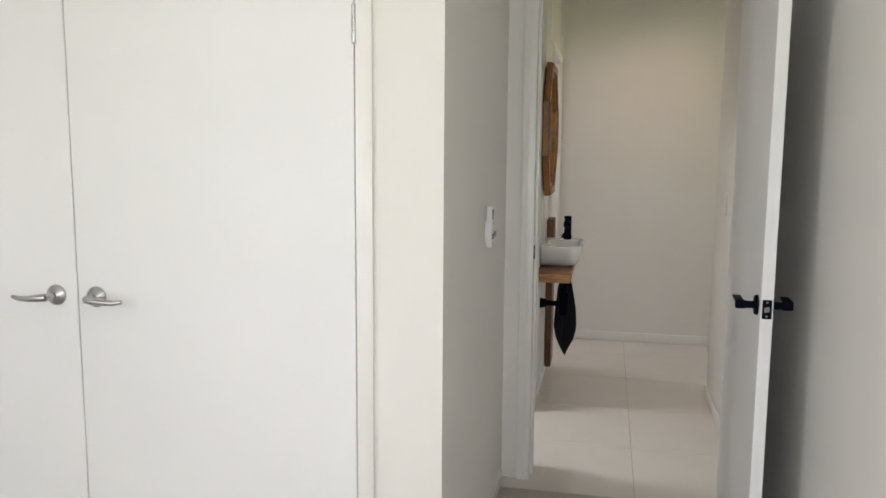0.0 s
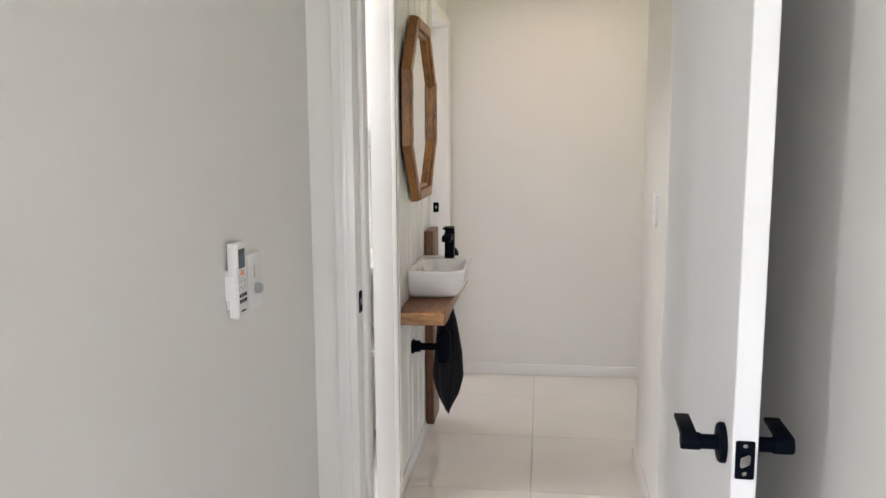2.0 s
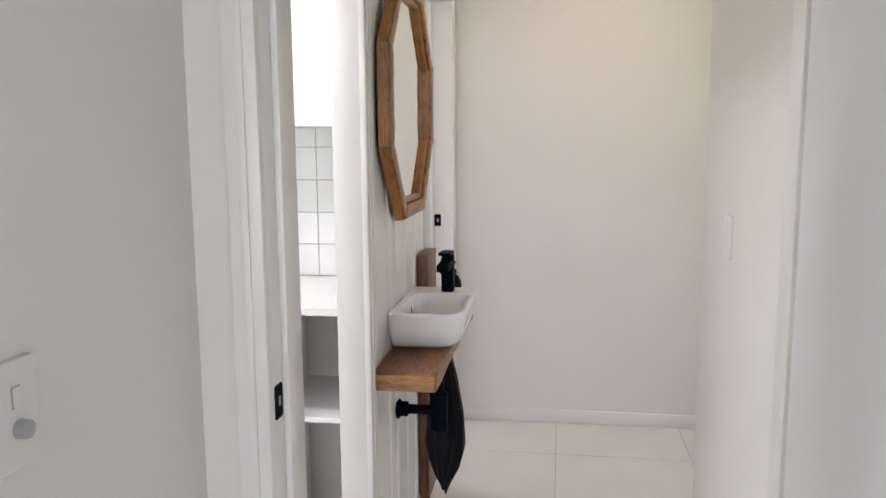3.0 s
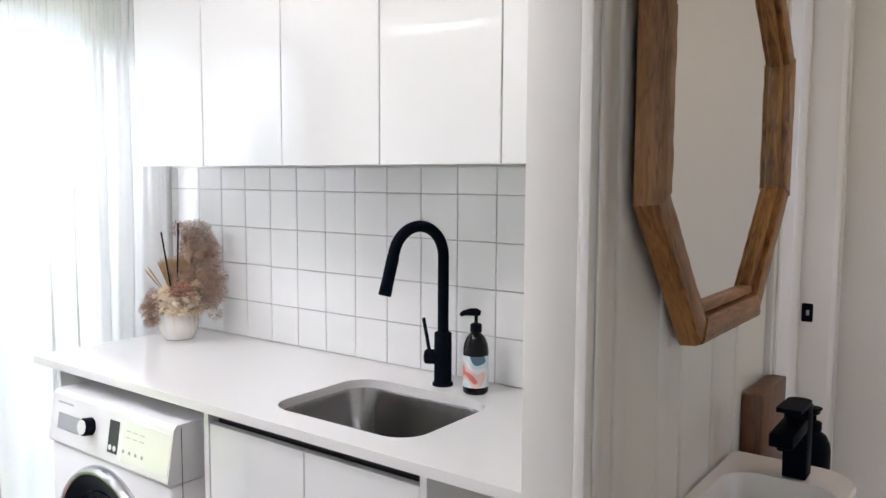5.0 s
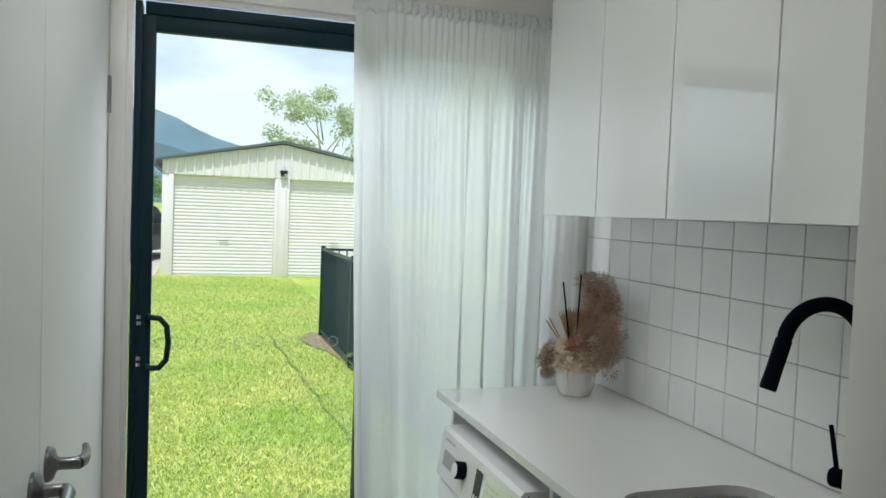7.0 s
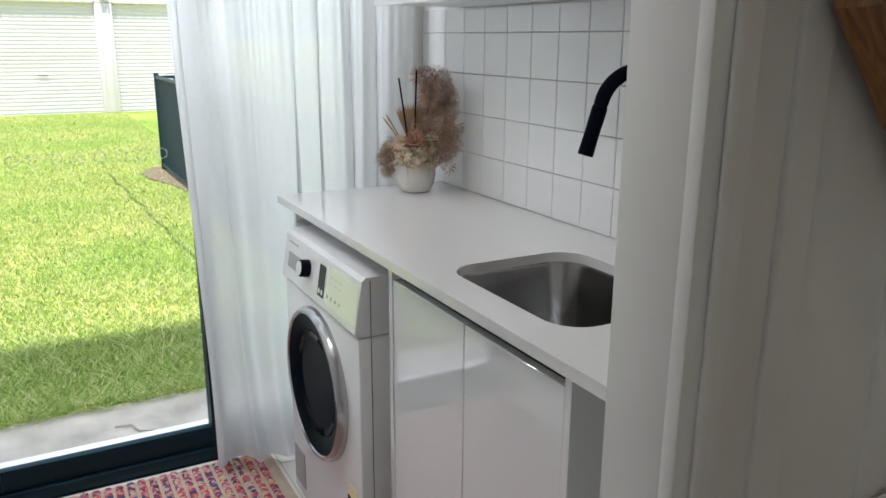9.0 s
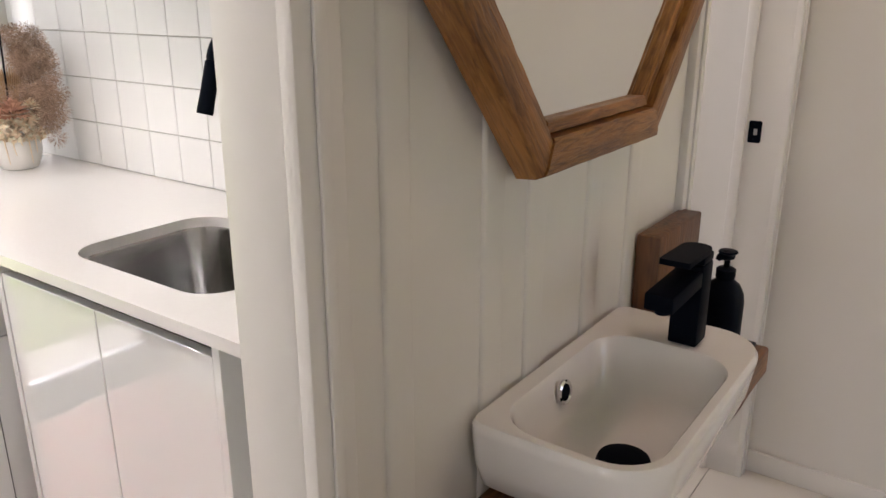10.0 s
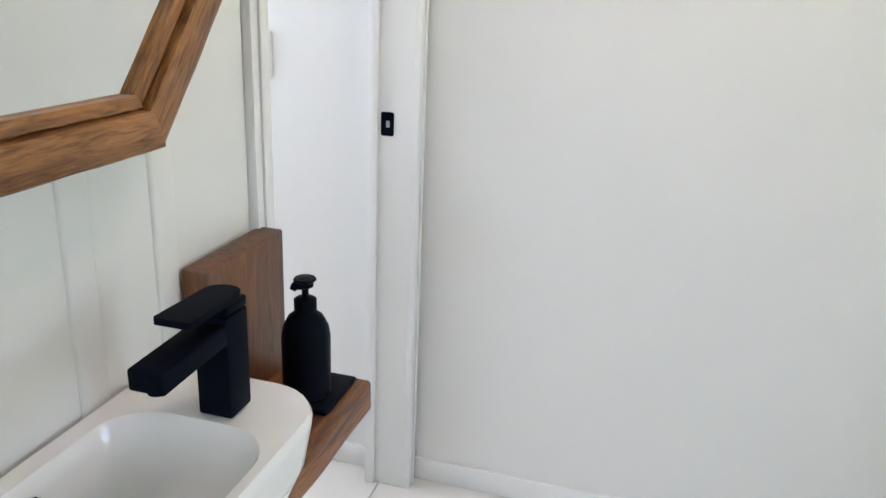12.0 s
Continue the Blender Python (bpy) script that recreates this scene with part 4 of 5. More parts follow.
def laundry_tap():
    t = thing("sink_mixer", "tall matt black pull-out gooseneck sink mixer", "tap")
    bx0, by0, z0 = -0.703, 2.560, 0.9152
    part("base", lathe(bmesh.new(), [(0.027, 0), (0.027, 0.006), (0.0225, 0.010), (0.0225, 0.135), (0.019, 0.138), (0.0165, 0.139)], (bx0, by0, z0), 28), BLACK, t)
    u = Vector((-0.22, -1, 0)).normalized()
    r = 0.080
    c = Vector((bx0, by0, z0 + 0.331)) + u * r
    pts = [(bx0, by0, z0 + 0.13), (bx0, by0, z0 + 0.25)] + arc(c, r, 180, 12, 22, (tuple(u), (0, 0, 1)))
    part("neck", tube(bmesh.new(), pts, 0.0142, 18), BLACK, t)
    e, d = Vector(pts[-1]), (Vector(pts[-1]) - Vector(pts[-2])).normalized()
    part("spray_head", tube(bmesh.new(), [e - d * 0.004, e + d * 0.004, e + d * 0.006, e + d * 0.05, e + d * 0.054, e + d * 0.100, e + d * 0.103], [0.0142, 0.0128, 0.0150, 0.0150, 0.0146, 0.0156, 0.0145], 18), BLACK, t)
    part("lever_hub", tube(bmesh.new(), [(bx0, by0, z0 + 0.072), (bx0 - 0.040, by0 - 0.018, z0 + 0.072), (bx0 - 0.044, by0 - 0.020, z0 + 0.072)], [0.019, 0.019, 0.015], 20), BLACK, t)
    part("lever", tube(bmesh.new(), [(bx0 - 0.032, by0 - 0.015, z0 + 0.085), (bx0 - 0.046, by0 - 0.022, z0 + 0.172)], [0.0048, 0.0044], 10), BLACK, t)


laundry_tap()


def label_mat():
    m = bpy.data.materials.new("bottle_label_blobs")
    m.use_nodes = True
    n, l = m.node_tree.nodes, m.node_tree.links
    p = n["Principled BSDF"]
    p.inputs["Roughness"].default_value = 0.4
    tc, no = n.new("ShaderNodeTexCoord"), n.new("ShaderNodeTexNoise")
    no.inputs["Scale"].default_value, no.inputs["Detail"].default_value = 17, 0.5
    l.new(tc.outputs["Object"], no.inputs["Vector"])
    r = n.new("ShaderNodeValToRGB")
    r.color_ramp.interpolation = "CONSTANT"
    cols = [(0.0, (0.10, 0.17, 0.26)), (0.33, (0.62, 0.78, 0.78)), (0.44, (0.82, 0.83, 0.84)), (0.52, (0.80, 0.62, 0.55)), (0.58, (0.75, 0.20, 0.20)), (0.66, (0.80, 0.35, 0.33))]
    while len(r.color_ramp.elements) < len(cols):
        r.color_ramp.elements.new(0.5)
    for el, (pos, c) in zip(r.color_ramp.elements, cols):
        el.position, el.color = pos, rgb(c)
    l.new(no.outputs["Fac"], r.inputs["Fac"])
    l.new(r.outputs["Color"], p.inputs["Base Color"])
    return m


AMBER = paint("dark_amber_bottle", (0.006, 0.005, 0.006), 0.12, 0.1, 5, 0.0, spec=0.2, coat=0.15)
hb = pump_bottle("hand_wash_bottle", "dark amber hand wash bottle with a pastel painted label", (-0.597, 2.553, 0.9152), 0.0315, 0.170, AMBER, 230, 0.004)
lab = bmesh.new()
seg = 40
loft(lab, [[(0.0319 * math.cos(2 * math.pi * i / seg), 0.0319 * math.sin(2 * math.pi * i / seg), z) for i in range(seg)] for z in (0.018, 0.096)], False, False)
part("label", lab, label_mat(), hb, "pastel pink, blue and coral label")


def base_cabinet(x0, x1):
    c = thing("base_cabinet", "gloss white handleless base cabinet below the worktop", "cabinet", "row of base cabinets")
    part("carcass", box(x0 + 0.0005, x1 - 0.0005, 2.128, 2.59, 0.10, 0.70), CARC, c)
    part("door", box(x0 + 0.0016, x1 - 0.0016, 2.104, 2.1235, 0.105, 0.862, 0.0012, 1), LAM, c, "gloss white cabinet door")
    part("kickboard", box(x0, x1, 2.155, 2.17, 0, 0.10), CARC, c)
    # Black strip behind the gap between door top and worktop.
    part("gap_strip", box(x0 + 0.001, x1 - 0.001, 2.132, 2.142, 0.855, 0.8925), GAPBLACK, c, "black strip in the gap above the door")


base_cabinet(-1.056, -0.735)
base_cabinet(-0.735, -0.420)
for px0, px1, nm in ((-1.074, -1.0565, "end_panel"), (-0.4195, -0.402, "end_panel"), (-1.755, -1.737, "end_panel")):
    solo(nm, box(px0, px1, 2.102, 2.598, 0, 0.8925, 0.001, 1), LAM, "gloss white upright cabinet end panel", "panel", "worktop end panels")
solo("niche_shelf", box(-0.4015, -0.066, 2.16, 2.598, 0.52, 0.538, 0.001, 1), CARC, "white shelf in the open niche below the worktop", "shelf")


FASCIA = paint("clear_coated_fascia", (0.80, 0.81, 0.78), 0.05, 0.01, 3, 0.0, coat=1.0)


def washing_machine():
    w = thing("washing_machine", "white front-loading washing machine with a chrome porthole", "washing machine")
    x0, x1, yf, yb = -1.697, -1.136, 2.050, 2.575
    cx = (x0 + x1) / 2
    part("cabinet", box(x0, x1, yf, yb, 0.012, 0.700, 0.008), PLAST, w)
    bm = bmesh.new()
    prof = [(yf, 0.702), (yf - 0.008, 0.712), (yf + 0.012, 0.838), (yf + 0.022, 0.848), (yb, 0.850), (yb, 0.702)]
    loft(bm, [[(x, y, z) for y, z in prof] for x in (x0, x0 + 0.003, x1 - 0.003, x1)])
    part("control_panel", bm, PLAST, w)
    # things on the sloped front of the panel: local x along, local y up the slope, local z out
    sl = Vector((0, 0.020, 0.126)).normalized()
    nrm = Vector((0, -0.126, 0.020)).normalized()
    P = lambda x, s: Matrix.Translation(Vector((x, yf - 0.008, 0.712)) + sl * s) @ Matrix(((1, 0, 0, 0), (0, sl.y, nrm.y, 0), (0, sl.z, nrm.z, 0), (0, 0, 0, 1)))
    part("drawer_window", bx(bmesh.new(), -0.055, 0.055, -0.022, 0.022, 0, 0.0015, 0.0006, 1, P(x0 + 0.095, 0.058)), PLASTG, w, "grey detergent drawer window")
    part("knob", lathe(bmesh.new(), [(0.024, 0), (0.0235, 0.022), (0.020, 0.026), (0.0001, 0.027)], (0, 0, 0), 28, P(cx - 0.075, 0.070)), BLACKP, w, "black programme knob with a pale face")
    part("knob_face", lathe(bmesh.new(), [(0.0195, 0.0262), (0.0190, 0.0282), (0.0001, 0.0285)], (0, 0, 0), 24, P(cx - 0.075, 0.070)), PLAST, w)
    part("display", bx(bmesh.new(), -0.022, 0.022, -0.044, 0.040, 0, 0.0015, 0.0006, 1, P(cx + 0.035, 0.066)), RUBBER, w, "dark green-grey display")
    for k in (-0.010, 0.010):
        part("display_dial", lathe(bmesh.new(), [(0.006, 0.0015), (0.0075, 0.0019), (0.0075, 0.0021), (0.006, 0.0021)], (k, -0.030, 0), 16, P(cx + 0.035, 0.066)), PLAST, w)
    part("fascia", bx(bmesh.new(), -0.100, 0.100, -0.052, 0.050, 0.0002, 0.0012, 0.0004, 1, P(x1 - 0.104, 0.064)), FASCIA, w, "glossy clear-coated control fascia")
    for k in range(3):
        for q in range(2):
            part("writing", bx(bmesh.new(), -0.009, 0.009, -0.0012, 0.0012, 0.0012, 0.0018, 0, 1, P(cx + 0.10 + 0.03 * k, 0.075 + 0.016 * q)), PLASTG, w)
    for k in range(4):
        part("button", lathe(bmesh.new(), [(0.0045, 0), (0.0042, 0.0025), (0.0001, 0.003)], (0, 0, 0), 14, P(cx + 0.085 + 0.027 * k, 0.038)), PLASTG, w)
    part("emblem", lathe(bmesh.new(), [(0.008, 0), (0.007, 0.001), (0.0001, 0.001)], (0, 0, 0), 16, P(x1 - 0.045, 0.085)), PLASTG, w)
    for a, b, s in ((x0 + 0.03, x0 + 0.11, 0.108), (x1 - 0.075, x1 - 0.02, 0.108)):
        part("writing", bx(bmesh.new(), a - (a + b) / 2, b - (a + b) / 2, -0.002, 0.002, 0, 0.0006, 0, 1, P((a + b) / 2, s)), PLASTG, w)
    D = Matrix.Translation((cx - 0.010, yf, 0.472)) @ Matrix(((1, 0, 0, 0), (0, 0, -1, 0), (0, 1, 0, 0), (0, 0, 0, 1)))
    part("door_ring", lathe(bmesh.new(), [(0.214, 0.0), (0.2135, 0.010), (0.210, 0.019), (0.204, 0.027), (0.198, 0.027), (0.194, 0.022), (0.194, 0.0)], (0, 0, 0), 64, D), CHROME, w, "chrome porthole ring")
    part("door_surround", lathe(bmesh.new(), [(0.194, 0.006), (0.194, 0.023), (0.160, 0.016), (0.150, 0.010), (0.148, 0.002)], (0, 0, 0), 56, D), BLACKP, w, "dark grey porthole surround")
    part("door_glass", lathe(bmesh.new(), [(0.148, 0.002), (0.146, 0.010), (0.13, 0.007), (0.09, -0.003), (0.0001, -0.009)], (0, 0, 0), 56, D), PORTHOLE, w, "dark bowl glass")
    part("filter_flap", box(x0 + 0.02, x0 + 0.11, yf - 0.003, yf + 0.002, 0.05, 0.17, 0.001, 1), PLASTG, w, "grey filter flap")
    part("sticker", box(x1 - 0.096, x1 - 0.012, yf - 0.0012, yf + 0.001, 0.205, 0.238), BLACKP, w, "black sticker with pale writing")
    for k, (a, b) in enumerate(((0.085, 0.040), (0.078, 0.030))):
        part("writing", box(x1 - a, x1 - b, yf - 0.0016, yf - 0.0011, 0.226 - 0.011 * k, 0.2295 - 0.011 * k), PLASTG, w)
    part("sticker", box(x1 - 0.086, x1 - 0.030, yf - 0.0012, yf + 0.001, 0.239, 0.276), paint("sticker_yellow", (0.80, 0.70, 0.38), 0.5), w, "pale yellow sticker")
    part("side_seam", box(x1 - 0.0005, x1 + 0.0006, yf + 0.032, yf + 0.0338, 0.03, 0.84), RUBBER, w)
    for sx in (x0 + 0.05, x1 - 0.05):
        for sy in (yf + 0.06, yb - 0.06):
            part("foot", lathe(bmesh.new(), [(0.02, 0), (0.02, 0.012)], (sx, sy, 0.0005), 14), BLACKP, w)


washing_machine()


def tufts(bm, centre, radius, count, length, rng, width=0.0022, droop=0.3, squash=(1, 1, 1)):
    """Many thin curved slivers round a point."""
    for _ in range(count):
        d = Vector((rng.gauss(0, 1) * squash[0], rng.gauss(0, 1) * squash[1], rng.gauss(0, 1) * squash[2]))
        d.normalize()
        p = Vector(centre) + Vector((d.x * squash[0], d.y * squash[1], d.z * squash[2])) * radius * rng.random() ** 0.5
        e = (d + Vector((rng.uniform(-.5, .5), rng.uniform(-.5, .5), rng.uniform(-.3, .5)))).normalized()
        L = length * rng.uniform(0.5, 1.2)
        s = e.orthogonal().normalized() * width
        a, b = p + e * L * 0.5, p + e * L - Vector((0, 0, droop * L * 0.5))
        v = [bm.verts.new(q) for q in (p - s, p + s, a + s * 0.8, a - s * 0.8, b)]
        bm.faces.new((v[0], v[1], v[2], v[3]))
        bm.faces.new((v[3], v[2], v[4]))


def flowers():
    f = thing("flower_arrangement", "dried blush flowers and pampas grass in a small white pot", "dried flowers")
    f.matrix_world = pose(-1.735, 2.500, 0.9152, 0, 0, 62)
    rng = random.Random(11)
    part("pot", lathe(bmesh.new(), [(0.040, 0), (0.047, 0.003), (0.056, 0.020), (0.063, 0.050), (0.0635, 0.088), (0.061, 0.096), (0.056, 0.096), (0.055, 0.07), (0.0001, 0.068)], (0, 0, 0), 36), POT, f, "white glazed pot")
    # plumes of fine hairs that lean along the tiles: across, away, up, radius, hairs
    plume = ((0.045, 0.02, 0.385, 0.036, 650), (0.080, 0.0, 0.375, 0.036, 650), (0.100, -0.03, 0.345, 0.030, 450), (0.050, 0.02, 0.335, 0.034, 500), (0.085, -0.01, 0.315, 0.036, 600),
             (0.095, -0.02, 0.265, 0.040, 700), (0.060, 0.02, 0.275, 0.034, 500), (0.105, -0.06, 0.215, 0.044, 800), (0.070, 0.0, 0.215, 0.040, 650), (0.105, -0.07, 0.165, 0.040, 700), (0.075, -0.02, 0.155, 0.036, 500), (0.085, -0.06, 0.115, 0.028, 320),
             (0.035, 0.03, 0.330, 0.034, 600), (0.030, 0.03, 0.270, 0.034, 600), (0.035, 0.02, 0.210, 0.034, 500), (0.060, -0.02, 0.300, 0.036, 600), (0.055, -0.03, 0.240, 0.036, 600),
             (-0.085, -0.02, 0.140, 0.026, 420), (-0.092, -0.025, 0.105, 0.026, 420), (-0.085, -0.02, 0.065, 0.020, 300))
    for cx, cy, cz, r, n in plume:
        bm = bmesh.new()
        cz = 0.09 + (cz - 0.09) * 0.86
        for q in range(4):
            c = (cx + rng.gauss(0, r * 0.35), cy + rng.gauss(0, r * 0.3), cz + rng.gauss(0, r * 0.35))
            tufts(bm, c, r * 0.72, n // 2, 0.015, rng, 0.00055, 0.7, (1, 0.8, 1.0))
        part("pampas_plume", bm, PAMPAS, f, "fluffy brown pampas plume")
    # fan palms
    for cx, cy, cz, w, L0, n in ((-0.022, 0.012, 0.11, 0.40, 0.168, 13), (0.012, 0.004, 0.11, 0.30, 0.172, 9), (-0.078, -0.005, 0.12, 0.09, 0.150, 2)):
        bm = bmesh.new()
        ang = cx * 7.5
        for i in range(n):
            a = ang + (i / (n - 1) - 0.5) * w
            L = L0 * (1 - 0.10 * abs(i / (n - 1) - 0.5) + rng.uniform(-0.02, 0.02))
            base = Vector((cx * 0.25, cy, cz))
            tip = base + Vector((math.sin(a) * L, 0.004 * (i % 2), math.cos(a) * L))
            s = Vector((math.cos(a), 0.1, -math.sin(a))) * (0.5 * w * L0 * 0.86 / n)
            mid = base.lerp(tip, 0.86)
            v = [bm.verts.new(q) for q in (base, mid - s + Vector((0, 0.003, 0)), tip, mid + s + Vector((0, 0.003, 0)), mid + Vector((0, -0.004, 0)))]
            bm.faces.new((v[0], v[1], v[4]))
            bm.faces.new((v[1], v[2], v[4]))
            bm.faces.new((v[4], v[2], v[3]))
            bm.faces.new((v[0], v[4], v[3]))
        part("palm_fan", bm, PALM, f, "tan dried palm fan")
    # dahlia head of curved petals
    for cx, cy, cz, r, mt in ((0.004, -0.066, 0.156, 0.046, BLUSH), (0.052, -0.030, 0.170, 0.026, CREAM), (-0.045, -0.03, 0.160, 0.024, CREAM)):
        bm = bmesh.new()
        for ring_ in range(6):
            n = 7 + ring_ * 4
            el = radians(85 - ring_ * 19)
            for i in range(n):
                a = 2 * math.pi * (i + 0.5 * (ring_ % 2)) / n + rng.uniform(-.1, .1)
                d = Vector((math.cos(a) * math.cos(el), math.sin(a) * math.cos(el), math.sin(el)))
                c = Vector((cx, cy, cz))
                p, q = c + d * r * 0.3, c + d * r * rng.uniform(0.85, 1.05)
                s = d.cross(Vector((0.3, 0.2, 1))).normalized() * r * 0.13
                up = Vector((0, 0, r * 0.12))
                v = [bm.verts.new(z) for z in (p, p.lerp(q, 0.65) + s + up, q, p.lerp(q, 0.65) - s + up, p.lerp(q, 0.6))]
                bm.faces.new((v[0], v[1], v[4]))
                bm.faces.new((v[1], v[2], v[4]))
                bm.faces.new((v[4], v[2], v[3]))
                bm.faces.new((v[0], v[4], v[3]))
        part("dahlia", bm, mt, f, "blush pink dried dahlia")
    # cream hydrangea florets over the rim
    bm = bmesh.new()
    for _ in range(260):
        a = rng.gauss(-math.pi / 2, 1.0)
        c = Vector((0.074 * math.cos(a) * rng.uniform(0.7, 1.15), 0.070 * math.sin(a) * rng.uniform(0.7, 1.15), 0.086 + rng.uniform(0, 0.066)))
        rot = Euler((rng.uniform(-1, 1), rng.uniform(-1, 1), rng.uniform(0, 6))).to_matrix()
        for k in range(4):
            an = k * math.pi / 2
            v = [bm.verts.new(c + rot @ Vector(q)) for q in ((0, 0, 0), (0.0095 * math.cos(an - .6), 0.0095 * math.sin(an - .6), 0.003), (0.0155 * math.cos(an), 0.0155 * math.sin(an), 0.0), (0.0095 * math.cos(an + .6), 0.0095 * math.sin(an + .6), 0.003))]
            bm.faces.new(v)
    part("hydrangea", bm, CREAM, f, "cream dried hydrangea florets")
    # strands that hang over the pot
    for k in range(6):
        a = -1.95 + 0.30 * k
        bm = tube(bmesh.new(), [(0.055 * math.cos(a), 0.055 * math.sin(a), 0.11), (0.067 * math.cos(a), 0.067 * math.sin(a), 0.09), (0.067 * math.cos(a), 0.067 * math.sin(a), 0.075), (0.064 * math.cos(a + .06), 0.064 * math.sin(a + .06), 0.020 + 0.025 * (k % 3))], [0.0022, 0.0026, 0.0018, 0.0008], 6)
        part("strand", bm, CREAM, f)
    for a, b in (((-0.020, -0.01, 0.14), (-0.050, -0.015, 0.352)), ((-0.004, 0.0, 0.14), (0.004, -0.005, 0.378))):
        part("reed_stick", tube(bmesh.new(), [a, b], 0.0026, 8), BLACKP, f, "thin black reed stick")


flowers()


def sliding_door():
    d = thing("sliding_door", "dark green aluminium glass sliding door with a D handle", "door", "", "structure")
    x0, x1 = X_G - 0.075, X_G - 0.015
    y0, y1, zt = 1.176, 2.45, 2.046
    part("frame", box(x0 - 0.02, x1, y0, y0 + 0.020, 0.02, zt, 0.002), ALU, d)
    part("frame", box(x0 - 0.02, x1, y1 - 0.028, y1, 0.02, zt, 0.002), ALU, d)
    part("frame", box(x0 - 0.02, x1, y0 + 0.028, y1 - 0.028, zt - 0.035, zt, 0.002), ALU, d)
    part("frame", box(x0 - 0.02, x1 + 0.01, y0 + 0.028, y1 - 0.028, 0.005, 0.045, 0.002), ALU, d)
    for a, b, xa in ((y0 + 0.020, 1.905, x1 - 0.034), (1.863, y1 - 0.028, x0 - 0.012)):
        sash = part("sash_stile", box(xa, xa + 0.03, a, a + 0.038, 0.047, zt - 0.037, 0.002), ALU, d)
        part("sash_stile", box(xa, xa + 0.03, b - 0.042, b, 0.047, zt - 0.037, 0.002), ALU, d)
        part("sash_rail", box(xa, xa + 0.03, a + 0.038, b - 0.042, zt - 0.083, zt - 0.037, 0.002), ALU, d)
        part("sash_rail", box(xa, xa + 0.03, a + 0.038, b - 0.042, 0.047, 0.118, 0.002), ALU, d)
        pane = part("pane", box(xa + 0.012, xa + 0.018, a + 0.036, b - 0.04, 0.116, zt - 0.081), PANE, d, "clear glass pane")
        pane.visible_shadow = False
    # D handle
    hx, hy = x1 - 0.004, y0 + 0.050
    bm = bmesh.new()
    pts = [(hx, hy, 1.13), (hx + 0.028, hy + 0.008, 1.13), (hx + 0.036, hy + 0.035, 1.128), (hx + 0.036, hy + 0.055, 1.105), (hx + 0.036, hy + 0.060, 1.055), (hx + 0.036, hy + 0.055, 1.005), (hx + 0.036, hy + 0.035, 0.982), (hx + 0.028, hy + 0.008, 0.98), (hx, hy, 0.98)]
    tube(bm, pts, 0.0085, 12)
    part("handle", bm, ALU, d, "dark D-shaped pull handle")
    for z in (1.118, 0.995):
        for dz in (-0.009, 0.009):
            part("screw_cover", box(hx, hx + 0.003, hy - 0.034, hy - 0.018, z + dz - 0.006, z + dz + 0.006, 0.001), CHROME, d, "small steel fixing")
    part("key_cylinder", lathe(bmesh.new(), [(0.011, 0), (0.011, 0.003), (0.009, 0.004), (0.0001, 0.004)], (0, 0, 0), 18, pose(hx, hy - 0.05, 1.065, 0, 90, 0) @ Matrix.Diagonal((1.4, 0.75, 1, 1))), CHROME, d, "oval steel key cylinder")
    # safety marker: row of hexagon outlines on the glass
    frost = paint("frosted_marker", (0.62, 0.66, 0.62), 0.6)
    k = 0
    y = 1.262
    while y < 1.83:
        bm = bmesh.new()
        loft(bm, [[(hx - 0.0125 + dx, y + r * math.cos(radians(60 * i + 30)), 1.045 + r * math.sin(radians(60 * i + 30))) for i in range(6)] for r, dx in ((0.0180, 0), (0.0180, 0.0008), (0.0160, 0.0008), (0.0160, 0))], False, False)
        part("safety_marker", bm, frost, d, "frosted hexagon outline on the glass")
        y += 0.0575


sliding_door()
lining("trim", (X_G - 0.012, X_G + 0.002, 1.132, 1.175, 0, 2.047), (X_G - 0.012, X_G + 0.002, 1.132, 2.455, 2.047, 2.088))
structure("trim", bx(bx(bmesh.new(), X_G, X_G + 0.018, 1.113, 1.158, 0, 2.125, 0.003), X_G, X_G + 0.018, 1.158, 2.455, 2.065, 2.125, 0.003), TRIM)


